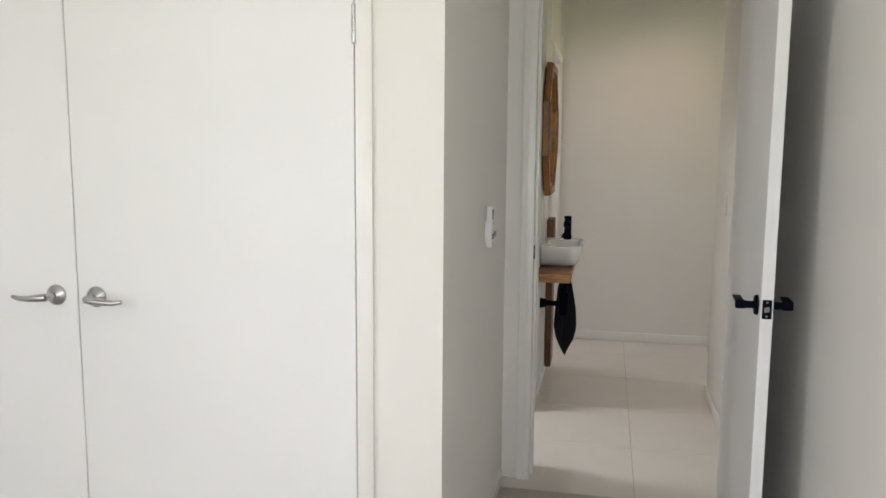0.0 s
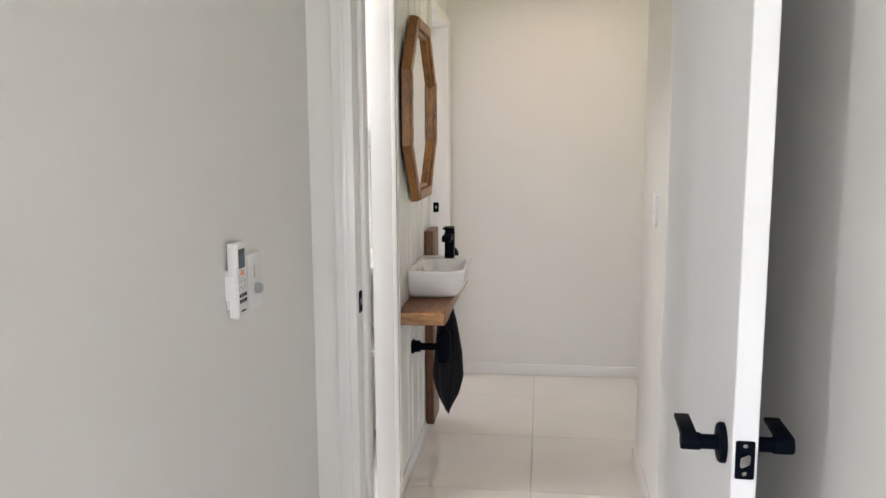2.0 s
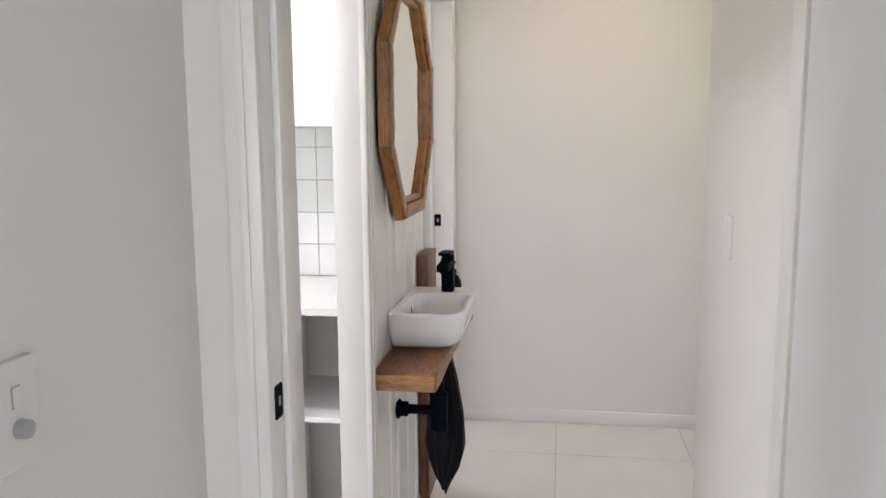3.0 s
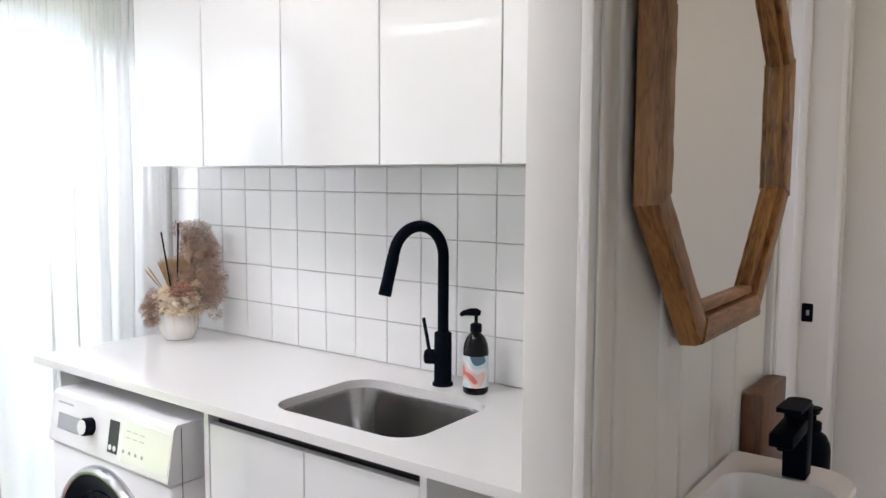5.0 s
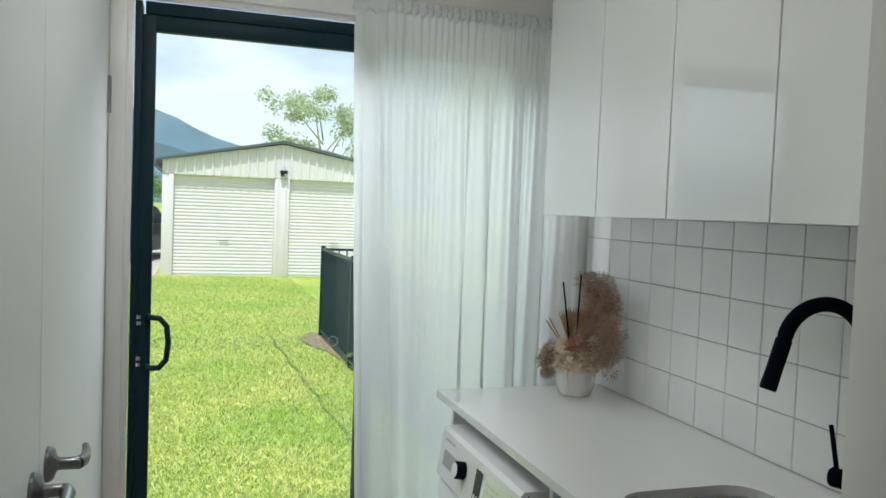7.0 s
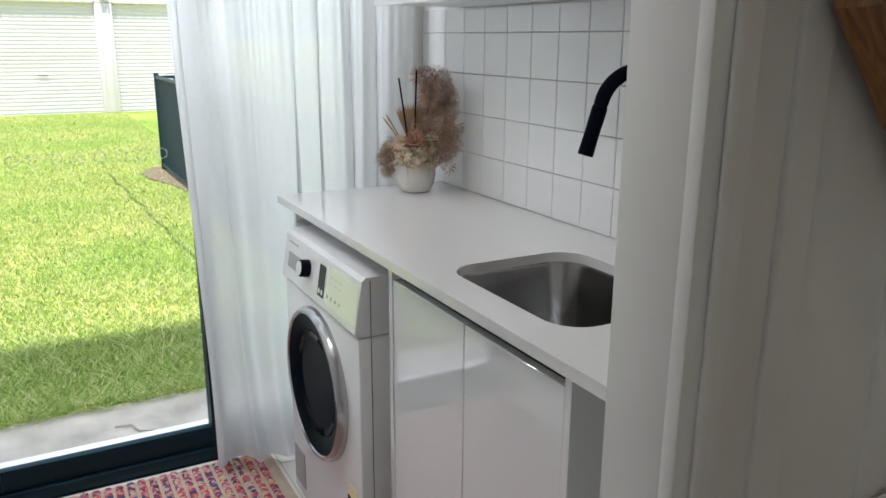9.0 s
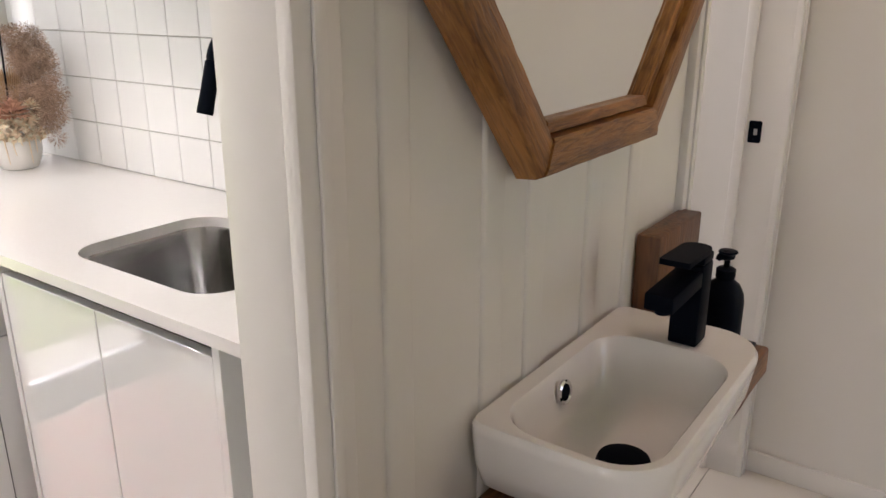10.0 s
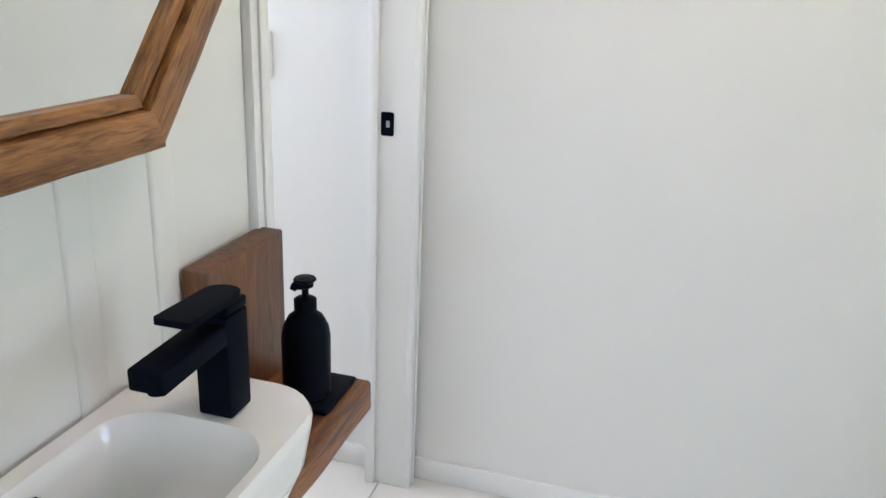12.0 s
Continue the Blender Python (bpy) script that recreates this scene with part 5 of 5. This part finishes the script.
def curtain():
    c = thing("curtain", "gathered sheer white curtain hanging to the floor", "curtain")
    y0, y1, n, rows = 1.786, 2.565, 360, 48
    bm = bmesh.new()
    grid = []
    for j in range(rows + 1):
        t = j / rows
        z = 2.055 * (1 - t) + 0.008
        amp = 0.006 + 0.018 * min(1, t * 1.6) + 0.006 * t
        row = []
        for i in range(n + 1):
            u = i / n
            # folds of uneven width that widen and merge on the way down
            w = u + 0.030 * math.sin(9.1 * u + 0.6) + 0.016 * math.sin(21 * u + 2.1) + 0.010 * t * math.sin(13 * u + 3 * t)
            f = 2 * math.pi * 7.3 * w
            s = math.sin(f) * (0.75 + 0.35 * math.sin(7.7 * u + 1.2)) + 0.22 * math.sin(0.5 * f + 1.0) * t
            pleat = (0.0045 * max(0, 1 - t * 1.6) * math.sin(2 * math.pi * 33 * u + 2 * math.sin(17 * u)) + 0.0018 * math.sin(2 * math.pi * 15.3 * w + 1.5)) * (u > 0.10)
            x = -1.862 - 0.075 * t + amp * s + pleat + 0.004 * noise.noise(Vector((u * 6, t * 5, 1.0)))
            y = y0 + (y1 - y0) * u + 0.027 * math.cos(f + 0.5) * min(1, t * 1.7) * (0.65 + 0.45 * math.sin(11 * u + 2)) * (u > 0.04) + 0.080 * t ** 1.2 * (1 - u)
            z2 = z
            if u < 0.5 and t > 0.80:
                # hem that spreads on the floor towards the room
                k = ((t - 0.80) / 0.20) ** 1.6 * min(1, (0.5 - u) / 0.22)
                x += 0.055 * k * math.sin(math.pi * min(1, u / 0.5))
                y += 0.03 * k * (u - 0.1) * 4
                z2 = z + 0.020 * k * (0.5 + 0.5 * math.sin(16 * u + 1)) * (1 - 0.9 * max(0, (t - 0.9) / 0.1))
            if u > 0.42 and z < 1.0:
                x = min(x, -1.885 + 0.4 * (x + 1.885))
            row.append(bm.verts.new((x, y, max(z2, 0.016 + 0.004 * (1 - t)))))
        grid.append(row)
    for a, b in zip(grid, grid[1:]):
        for i in range(n):
            bm.faces.new((a[i], a[i + 1], b[i + 1], b[i]))
    part("cloth", bm, SHEER, c)
    # gathered heading on a rod
    bm = bmesh.new()
    grid = []
    for j in range(9):
        row = []
        for i in range(361):
            u = i / 360
            a = 2 * math.pi * j / 8
            puff = 0.013 + 0.008 * math.sin(2 * math.pi * 38 * u + 3 * math.sin(13 * u)) * (u > 0.13)
            row.append(bm.verts.new((-1.868 + math.cos(a) * puff, y0 + (y1 - y0) * u + 0.003 * math.sin(90 * u + j), 2.078 + math.sin(a) * (0.022 + 0.006 * math.sin(2 * math.pi * 27 * u + j)))))
        grid.append(row)
    for a, b in zip(grid, grid[1:]):
        for i in range(360):
            bm.faces.new((a[i], a[i + 1], b[i + 1], b[i]))
    part("heading", bm, SHEER, c, "ruffled curtain heading")
    part("rod", tube(bmesh.new(), [(-1.868, y0 - 0.002, 2.078), (-1.868, y1, 2.078)], 0.007, 10), PLAST, c, "thin white curtain rod")


curtain()

cupboard_door(-1.915, -0.984, Y_L + 0.002, 1, -1.052, 1, -1.917, "pair of linen cupboard doors", "white satin linen cupboard door with a dull nickel lever", NICKEL)
cupboard_door(-0.981, -0.124, Y_L + 0.002, 1, -0.913, -1, -0.122, "pair of linen cupboard doors", "white satin linen cupboard door with a dull nickel lever", NICKEL)


def rug():
    r = thing("rag_rug", "colourful red, pink and navy woven rag rug", "rug")
    x0, x1, y0, y1 = -1.955, -0.75, 1.20, 2.035
    part("backing", box(x0, x1, y0, y1, 0.0008, 0.0055, 0.001, 1), JUTE, r, "natural jute stitching between the braids")
    pitch, n = 0.0335, 46
    me = None
    k = 0
    while y0 + pitch * (k + 1) < y1:
        if me is None:
            bm = bmesh.new()
            rings = []
            for i in range(n + 1):
                x = -(x1 - x0) / 2 + 0.004 + (x1 - x0 - 0.008) * i / n
                a = 0.0005 * (i % 2)
                w = 0.0118 + 0.0012 * noise.noise(Vector((i * 0.8, 2, 0)))
                rings.append([(x, -w, 0.0), (x, -w * 0.8, 0.0048 + a), (x, 0, 0.0068 + a * 2), (x, w * 0.8, 0.0048 - a), (x, w, 0.0)])
            o = part("braid", loft(bm, rings), RAG, r, "multicoloured rag braid")
            me = o.data
        else:
            o = new("braid", me)
            o.parent = r
        o.location = ((x0 + x1) / 2 + random.uniform(-0.004, 0.004), y0 + pitch * (k + 0.5), 0.0052)
        k += 1


rug()

# ---- outside ----
G = -0.15
structure("ground", box(-1500, 1500, -1500, 1500, G - 0.5, G), LAWN)
path = thing("path", "weathered grey concrete path slab along the house", "path", "", "structure")
part("slab", box(-2.80, X_G - 0.10, -3.0, 7.0, G - 0.02, G + 0.055, 0.01), CONC, path)
structure("door_sill_outer", box(-2.235, X_G - 0.118, 1.10, 2.50, G + 0.0555, 0.034, 0.004), SHEDW)
structure("door_sill", box(X_G - 0.117, X_G - 0.001, 1.13, 2.46, G + 0.056, 0.003, 0.003), ALU)


def blades(name, x0, x1, y0, y1, count, h0, h1, seed, material, label):
    rs = np.random.RandomState(seed)
    p = np.stack([x1 - (x1 - x0) * rs.rand(count) ** 2.9, y0 + (y1 - y0) * rs.rand(count), np.full(count, G)], 1)
    a = rs.rand(count) * 6.283
    h = h0 + (h1 - h0) * rs.rand(count)
    w = 0.0018 + 0.0022 * rs.rand(count)
    lean = (rs.rand(count, 2) - 0.5) * 2.8 * h[:, None]
    s = np.stack([np.cos(a) * w, np.sin(a) * w, 0 * a], 1)
    tip = p + np.concatenate([lean, h[:, None]], 1)
    mid = p + np.concatenate([lean * 0.35, h[:, None] * 0.6], 1)
    v = np.stack([p - s, p + s, mid + s * 0.8, mid - s * 0.8, tip], 1).reshape(-1, 3)
    base = np.arange(count) * 5
    f = [(b, b + 1, b + 2, b + 3) for b in base.tolist()] + [(b + 3, b + 2, b + 4) for b in base.tolist()]
    me = bpy.data.meshes.new(name)
    me.from_pydata(v.tolist(), [], f)
    me.materials.append(material)
    return tagged(new(name, me), label, "grass", "", "stuff")


blades("grass", -2.81 - 0.9, -2.81, 0.3, 3.0, 24000, 0.035, 0.105, 5, BLADE, "longer ragged grass along the edge of the path")
blades("grass", -17.3, -2.81, -0.5, 3.4, 170000, 0.012, 0.046, 2, BLADE, "shaggy green lawn grass beside the path")
# Thin dark strip laid where a shadow line crosses the grass.
structure("lawn_shadow_line", tube(bmesh.new(), [(-9.3 + 0.35 * k, 2.265 + 0.0125 * k + 0.018 * math.sin(2.3 * k), G - 0.004) for k in range(15)], 0.016, 7), SHADOWLINE)
solo("twig", tube(bmesh.new(), [(-2.58, 1.60, G + 0.060), (-2.55, 1.66, G + 0.068), (-2.50, 1.68, G + 0.062), (-2.47, 1.76, G + 0.060)], [0.003, 0.005, 0.004, 0.002], 7), BARK, "dry bent twig lying on the path", "twig")


def fence():
    f = thing("pool_fence", "dark powder-coated metal pool fence with flat top rails", "fence")
    y, xa, xb = 2.885, -9.27, -3.2
    top, low = 0.96, G + 0.09
    for z in (top, low):
        part("rail", box(xa, xb, y - 0.019, y + 0.019, z - 0.032, z, 0.003), ALU, f)
        part("rail", box(xa - 0.019, xa + 0.019, y + 0.019, y + 6, z - 0.032, z, 0.003), ALU, f)
    post = box(-0.025, 0.025, -0.025, 0.025, 0, top - G + 0.03, 0.003)
    first = part("post", post, ALU, f)
    first.location = (xa, y, G)
    spots = [(xa + 1.95 * k, y) for k in range(1, 4)] + [(xa, y + 2.4), (xa, y + 4.8)]
    for sx, sy in spots:
        o = new("post", first.data)
        o.parent, o.location = f, (sx, sy, G)
    pk = part("picket", box(-0.008, 0.008, -0.008, 0.008, 0, top - low - 0.03, 0.0), ALU, f)
    pk.location = (xa + 0.1, y, low)
    for k in range(2, 60):
        o = new("picket", pk.data)
        o.parent, o.location = f, (xa + 0.1 * k, y, low)
    for k in range(1, 58):
        o = new("picket", pk.data)
        o.parent, o.location = f, (xa, y + 0.1 * k, low)


fence()
bed = bmesh.new()
loft(bed, [[(x, y, z) for x, y in [(-3.0, 2.90), (-5.0, 2.88), (-6.8, 2.90), (-7.7, 2.86), (-8.2, 2.78), (-8.7, 2.62), (-9.1, 2.60), (-9.5, 2.80), (-9.3, 3.3), (-8, 3.5), (-5, 3.4), (-3, 3.4)]] for z in (G - 0.02, G + 0.02)])
solo("garden_bed", bed, GRAVEL, "strip of brown gravel along the pool fence", "garden bed", "", "stuff")


def leafy(bm, centre, radius, count, size, rng, squash=(1, 1, 0.8)):
    for _ in range(count):
        d = Vector((rng.gauss(0, 1), rng.gauss(0, 1), rng.gauss(0, 1))).normalized()
        p = Vector(centre) + Vector((d.x * squash[0], d.y * squash[1], d.z * squash[2])) * radius * (0.35 + 0.65 * rng.random())
        rot = Euler((rng.uniform(-1.2, 1.2), rng.uniform(-1.2, 1.2), rng.uniform(0, 6.3))).to_matrix()
        L, w = size * rng.uniform(0.6, 1.3), size * 0.36
        v = [bm.verts.new(p + rot @ Vector(q)) for q in ((0, 0, 0), (w, L * 0.45, 0.05 * L), (0, L, -0.1 * L), (-w, L * 0.45, 0.05 * L))]
        bm.faces.new(v)


def tree(x, y, h, spread, seed, material, label, lean=0.0, gaps=1.0):
    t = thing("tree", label, "tree")
    t.location = (x, y, G)
    rng = random.Random(seed)
    tr = bmesh.new()
    tube(tr, [(0, 0, 0), (0.1, 0.05, h * 0.25), (lean * 0.3, lean * 0.5, h * 0.5), (lean * 0.5, lean, h * 0.8)], [0.16, 0.12, 0.07, 0.02], 10)
    ends = []
    for k in range(9):
        a, z = rng.uniform(0, 6.28), h * rng.uniform(0.35, 0.75)
        s = spread * rng.uniform(0.55, 1.0)
        e = (lean * 0.4 + math.cos(a) * s, lean * 0.7 + math.sin(a) * s, min(h, z + h * rng.uniform(0.1, 0.3)))
        tube(tr, [(lean * 0.3, lean * 0.5, z - 0.2), (e[0] * 0.55, e[1] * 0.55, (z + e[2]) / 2 + 0.2), e], [0.04, 0.022, 0.008], 7)
        ends.append(e)
    part("trunk", tr, BARK, t, "pale grey bark")
    cr = bmesh.new()
    for e in ends + [(lean * 0.5, lean, h * 0.92)]:
        for _ in range(5):
            c = (e[0] + rng.gauss(0, spread * 0.16), e[1] + rng.gauss(0, spread * 0.16), e[2] + rng.gauss(0, h * 0.05))
            leafy(cr, c, spread * rng.uniform(0.16, 0.32), int(260 * gaps), 0.13, rng)
    part("crown", cr, material, t)


tree(-33, 6.8, 6.7, 2.2, 4, LEAF, "gum tree with sparse grey-green leaves behind the shed", -0.6, 0.55)
tree(-40, 14.5, 9.0, 3.4, 8, LEAF, "tall green tree standing behind the pool fence", 0.5)
tree(-30, 11.0, 5.0, 2.6, 9, LEAFD, "low leafy green tree beside the shed", 0.2, 1.4)
tree(-46, -3.0, 3.2, 3.0, 10, LEAFD, "low leafy tree beyond the carport", 0.2, 1.4)
tree(-24, 10.5, 3.6, 1.8, 12, LEAF, "small leafy tree beside the shed", 0.2, 1.3)


def bush(x, y, r, seed):
    b = thing("bush", "small rounded green shrub in the garden bed", "shrub", "garden bed shrubs")
    b.location = (x, y, G)
    rng = random.Random(seed)
    bm = bmesh.new()
    for k in range(5):
        leafy(bm, (rng.gauss(0, r * .3), rng.gauss(0, r * .3), r * rng.uniform(0.6, 1.0)), r * 0.6, 110, r * 0.26, rng)
    part("leaves", bm, LEAFD, b)
    bm = bmesh.new()
    for k in range(5):
        a = k * 1.3
        tube(bm, [(0, 0, -0.01), (0.3 * r * math.cos(a), 0.3 * r * math.sin(a), r * 0.8)], [0.012, 0.005], 6)
    part("stem", bm, BARK, b)


for k, (x, y, r) in enumerate(((-7.2, 3.12, 0.26), (-6.1, 3.16, 0.28), (-8.4, 3.2, 0.20), (-5.1, 3.22, 0.24))):
    bush(x, y, r, 20 + k)


def shed():
    s = thing("shed", "cream corrugated steel shed with twin roller doors and a grey roof", "shed")
    xf = -17.55
    y0, y1, ym = 0.653, 5.78, 3.22
    eave, apex, dtop = 2.37, 2.845, 2.07
    doors = ((0.889, 3.05), (3.385, 5.53))
    bm = bmesh.new()
    prof = [(y0, G), (y0, eave), (ym, apex), (y1, eave), (y1, G)]
    loft(bm, [[(x, y, z) for y, z in prof] for x in (xf - 0.14, xf - 9)])
    part("wall", bm, SHEDW, s)
    for a, b in ((y0, doors[0][0]), (doors[0][1], doors[1][0]), (doors[1][1], y1)):
        part("pillar", box(xf - 0.14, xf, a, b, G, dtop + 0.02, 0.01), SHEDW, s)
    bm = bmesh.new()
    loft(bm, [[(x, y, z) for y, z in ((y0, dtop), (y0, eave), (ym, apex), (y1, eave), (y1, dtop))] for x in (xf, xf - 0.14)])
    part("gable", bm, SHEDW, s)
    k = 0
    y = y0 + 0.1
    while y < y1 - 0.05:
        zt = eave + (apex - eave) * (1 - abs(y - ym) / (ym - y0)) - 0.03
        bm = bmesh.new()
        loft(bm, [[(xf - 0.001, y - 0.035, z), (xf + 0.03, y - 0.018, z), (xf + 0.03, y + 0.018, z), (xf - 0.001, y + 0.035, z)] for z in (dtop + 0.01, zt)])
        part("gable_rib", bm, SHEDW, s)
        y += 0.19
    for a, b in ((3.11, 3.135), (3.285, 3.31)):
        part("pillar_rib", box(xf - 0.001, xf + 0.03, a, b, G, dtop, 0.004), SHEDW, s)
    for a, b in doors:
        d = part("roller_door", box(xf - 0.12, xf - 0.10, a, b, G, dtop + 0.02), SHEDD, s)
        for q in range(29):
            z = G + 0.02 + q * 0.0755
            part("door_slat", loft(bmesh.new(), [[(xf - 0.1005, yy, z), (xf - 0.095, yy, z + 0.012), (xf - 0.0925, yy, z + 0.034), (xf - 0.095, yy, z + 0.056), (xf - 0.1005, yy, z + 0.066)] for yy in (a + 0.01, b - 0.01)]), SHEDD, d)
        part("door_handle", box(xf - 0.08, xf - 0.06, (a + b) / 2 - 0.1, (a + b) / 2 + 0.1, 0.62, 0.64), CHROME, d)
    for sy, ye in ((-1, y0 - 0.12), (1, y1 + 0.12)):
        ze = eave - 0.02
        bm = bmesh.new()
        loft(bm, [[(x, ym, apex + 0.02), (x, ye, ze + 0.0), (x, ye, ze + 0.05), (x, ym, apex + 0.085)] for x in (xf + 0.12, xf - 9.1)])
        part("roof", bm, SHEDR, s, "grey steel roof")
        part("gutter", box(xf - 9, xf + 0.14, *sorted((ye, ye + sy * 0.11)), ze - 0.09, ze + 0.04, 0.01), SHEDR, s, "grey gutter")
    part("floodlight", bx(bx(bmesh.new(), xf + 0.005, xf + 0.12, ym - 0.06, ym + 0.10, dtop + 0.12, dtop + 0.19, 0.01), xf, xf + 0.03, ym - 0.03, ym + 0.03, dtop + 0.05, dtop + 0.14, 0.005), ALU, s, "small dark floodlight")


shed()


def car(x, y):
    c = thing("car", "dark parked car beside the shed", "car")
    c.matrix_world = pose(x, y, G, 0, 0, 168)
    bm = bmesh.new()
    rings = []
    for px, zb, zt, w in ((-2.15, 0.45, 0.75, 0.70), (-2.05, 0.32, 0.95, 0.82), (-1.2, 0.28, 1.02, 0.88), (0, 0.26, 1.0, 0.89), (1.2, 0.28, 0.92, 0.88), (2.0, 0.32, 0.80, 0.80), (2.2, 0.42, 0.66, 0.66)):
        rings.append([(px, -w, zb), (px, -w * 1.02, (zb + zt) / 2), (px, -w * 0.94, zt), (px, w * 0.94, zt), (px, w * 1.02, (zb + zt) / 2), (px, w, zb)])
    part("body", loft(bm, rings), CARP, c)
    bm = bmesh.new()
    rings = []
    for px, zt, w in ((-1.75, 1.02, 0.74), (-1.25, 1.42, 0.64), (-0.2, 1.50, 0.64), (0.45, 1.42, 0.64), (1.15, 0.98, 0.74)):
        rings.append([(px, -0.80, 0.94), (px, -w, zt), (px, w, zt), (px, 0.80, 0.94)])
    part("cabin", loft(bm, rings), PORTHOLE, c, "dark tinted glass cabin")
    part("roof_panel", loft(bmesh.new(), [[(px, -0.62, z), (px, -0.60, z + 0.04), (px, 0.60, z + 0.04), (px, 0.62, z)] for px, z in ((-1.25, 1.41), (-0.2, 1.49), (0.45, 1.41))]), CARP, c)
    for wx in (-1.35, 1.38):
        for s in (-1, 1):
            w = part("wheel", lathe(bmesh.new(), [(0.20, -0.1), (0.32, -0.1), (0.335, -0.06), (0.335, 0.06), (0.32, 0.1), (0.20, 0.1)], (0, 0, 0), 28, pose(wx, s * 0.82, 0.335, 90, 0, 0)), BLACKP, c, "black tyre")
            part("rim", lathe(bmesh.new(), [(0.20, -0.08), (0.20, 0.085), (0.05, 0.06), (0.0001, 0.06)], (0, 0, 0), 20, pose(wx, s * 0.82, 0.335, 90, 0, 0)), CHROME, w)
    for s in (-1, 1):
        part("side_mirror", box(0.55, 0.72, s * 0.97 - 0.08, s * 0.97 + 0.08, 0.98, 1.10, 0.02), CARP, c)


car(-23.0, -0.40)
drive = box(-32, -17.2, -6, 0.55, G - 0.01, G + 0.012)
structure("driveway", drive, CONC)


def hills():
    bm = bmesh.new()
    for dist, base, amp, seed in ((700, 48, 40, 1.0), (1200, 95, 70, 5.0)):
        rows = []
        for i in range(121):
            a = radians(100 + 160 * i / 120)
            hgt = base + amp * noise.noise(Vector((i * 0.07, seed, 0))) + amp * 0.35 * noise.noise(Vector((i * 0.25, seed, 3)))
            x, y = dist * math.cos(a), dist * math.sin(a)
            rows.append([bm.verts.new(p) for p in ((x, y, -2), (x * 1.02, y * 1.02, hgt * 0.6), (x * 1.10, y * 1.10, max(2, hgt)), (x * 1.25, y * 1.25, -2))])
        for a, b in zip(rows, rows[1:]):
            for k in range(3):
                bm.faces.new((a[k], a[k + 1], b[k + 1], b[k]))
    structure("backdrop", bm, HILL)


hills()

# ---- tiles, last ----
wt = thing("splashback", "white square glazed splashback tiles with grey grout", "tiles", "", "structure")
part("grout", box(-1.975, -0.064, Y_T + 0.0045, Y_T + 0.0085, 0.9155, 1.4735), GROUT_W, wt)
P = 0.1215
me_full = None
k = -11
while True:
    xa = -0.723 + P * k
    if xa > -0.075:
        break
    x0, x1 = max(xa + 0.0011, -1.974), min(xa + P - 0.0011, -0.065)
    for r in range(5):
        z0, z1 = 0.9165 + P * r + 0.0008, min(0.9165 + P * (r + 1) - 0.0014, 1.4732)
        if x1 - x0 < 0.01:
            continue
        full = x1 - x0 > P - 0.004 and z1 - z0 > P - 0.004
        if full and me_full is not None:
            o = new("tile", me_full)
            o.parent = wt
        else:
            w, h = x1 - x0, z1 - z0
            o = part("tile", box(-w / 2, w / 2, -0.004, 0.003, -h / 2, h / 2, 0.0012, 1), TILE_W, wt)
            if full:
                me_full = o.data
        o.location = ((x0 + x1) / 2, Y_T + 0.004, (z0 + z1) / 2)
        o.rotation_euler = (random.uniform(-0.004, 0.004), 0, random.uniform(-0.004, 0.004))
    k += 1

fl = bpy.data.objects["floor"]
tile_me = None
for i in range(-4, 6):
    for j in range(-3, 3):
        x0, y0 = -0.06 + 0.6 * i, 2.65 + 0.6 * j
        xa, xb, ya, yb = max(x0 + 0.0012, -2.07), min(x0 + 0.5988, 3.59), max(y0 + 0.0012, Y_DOOR - 0.118), min(y0 + 0.5988, Y_END - 0.001)
        if xb - xa < 0.02 or yb - ya < 0.02:
            continue
        t = part("tile", box(xa, xb, ya, yb, -0.0035, 0.0, 0.0008, 1), TILE_F, fl)
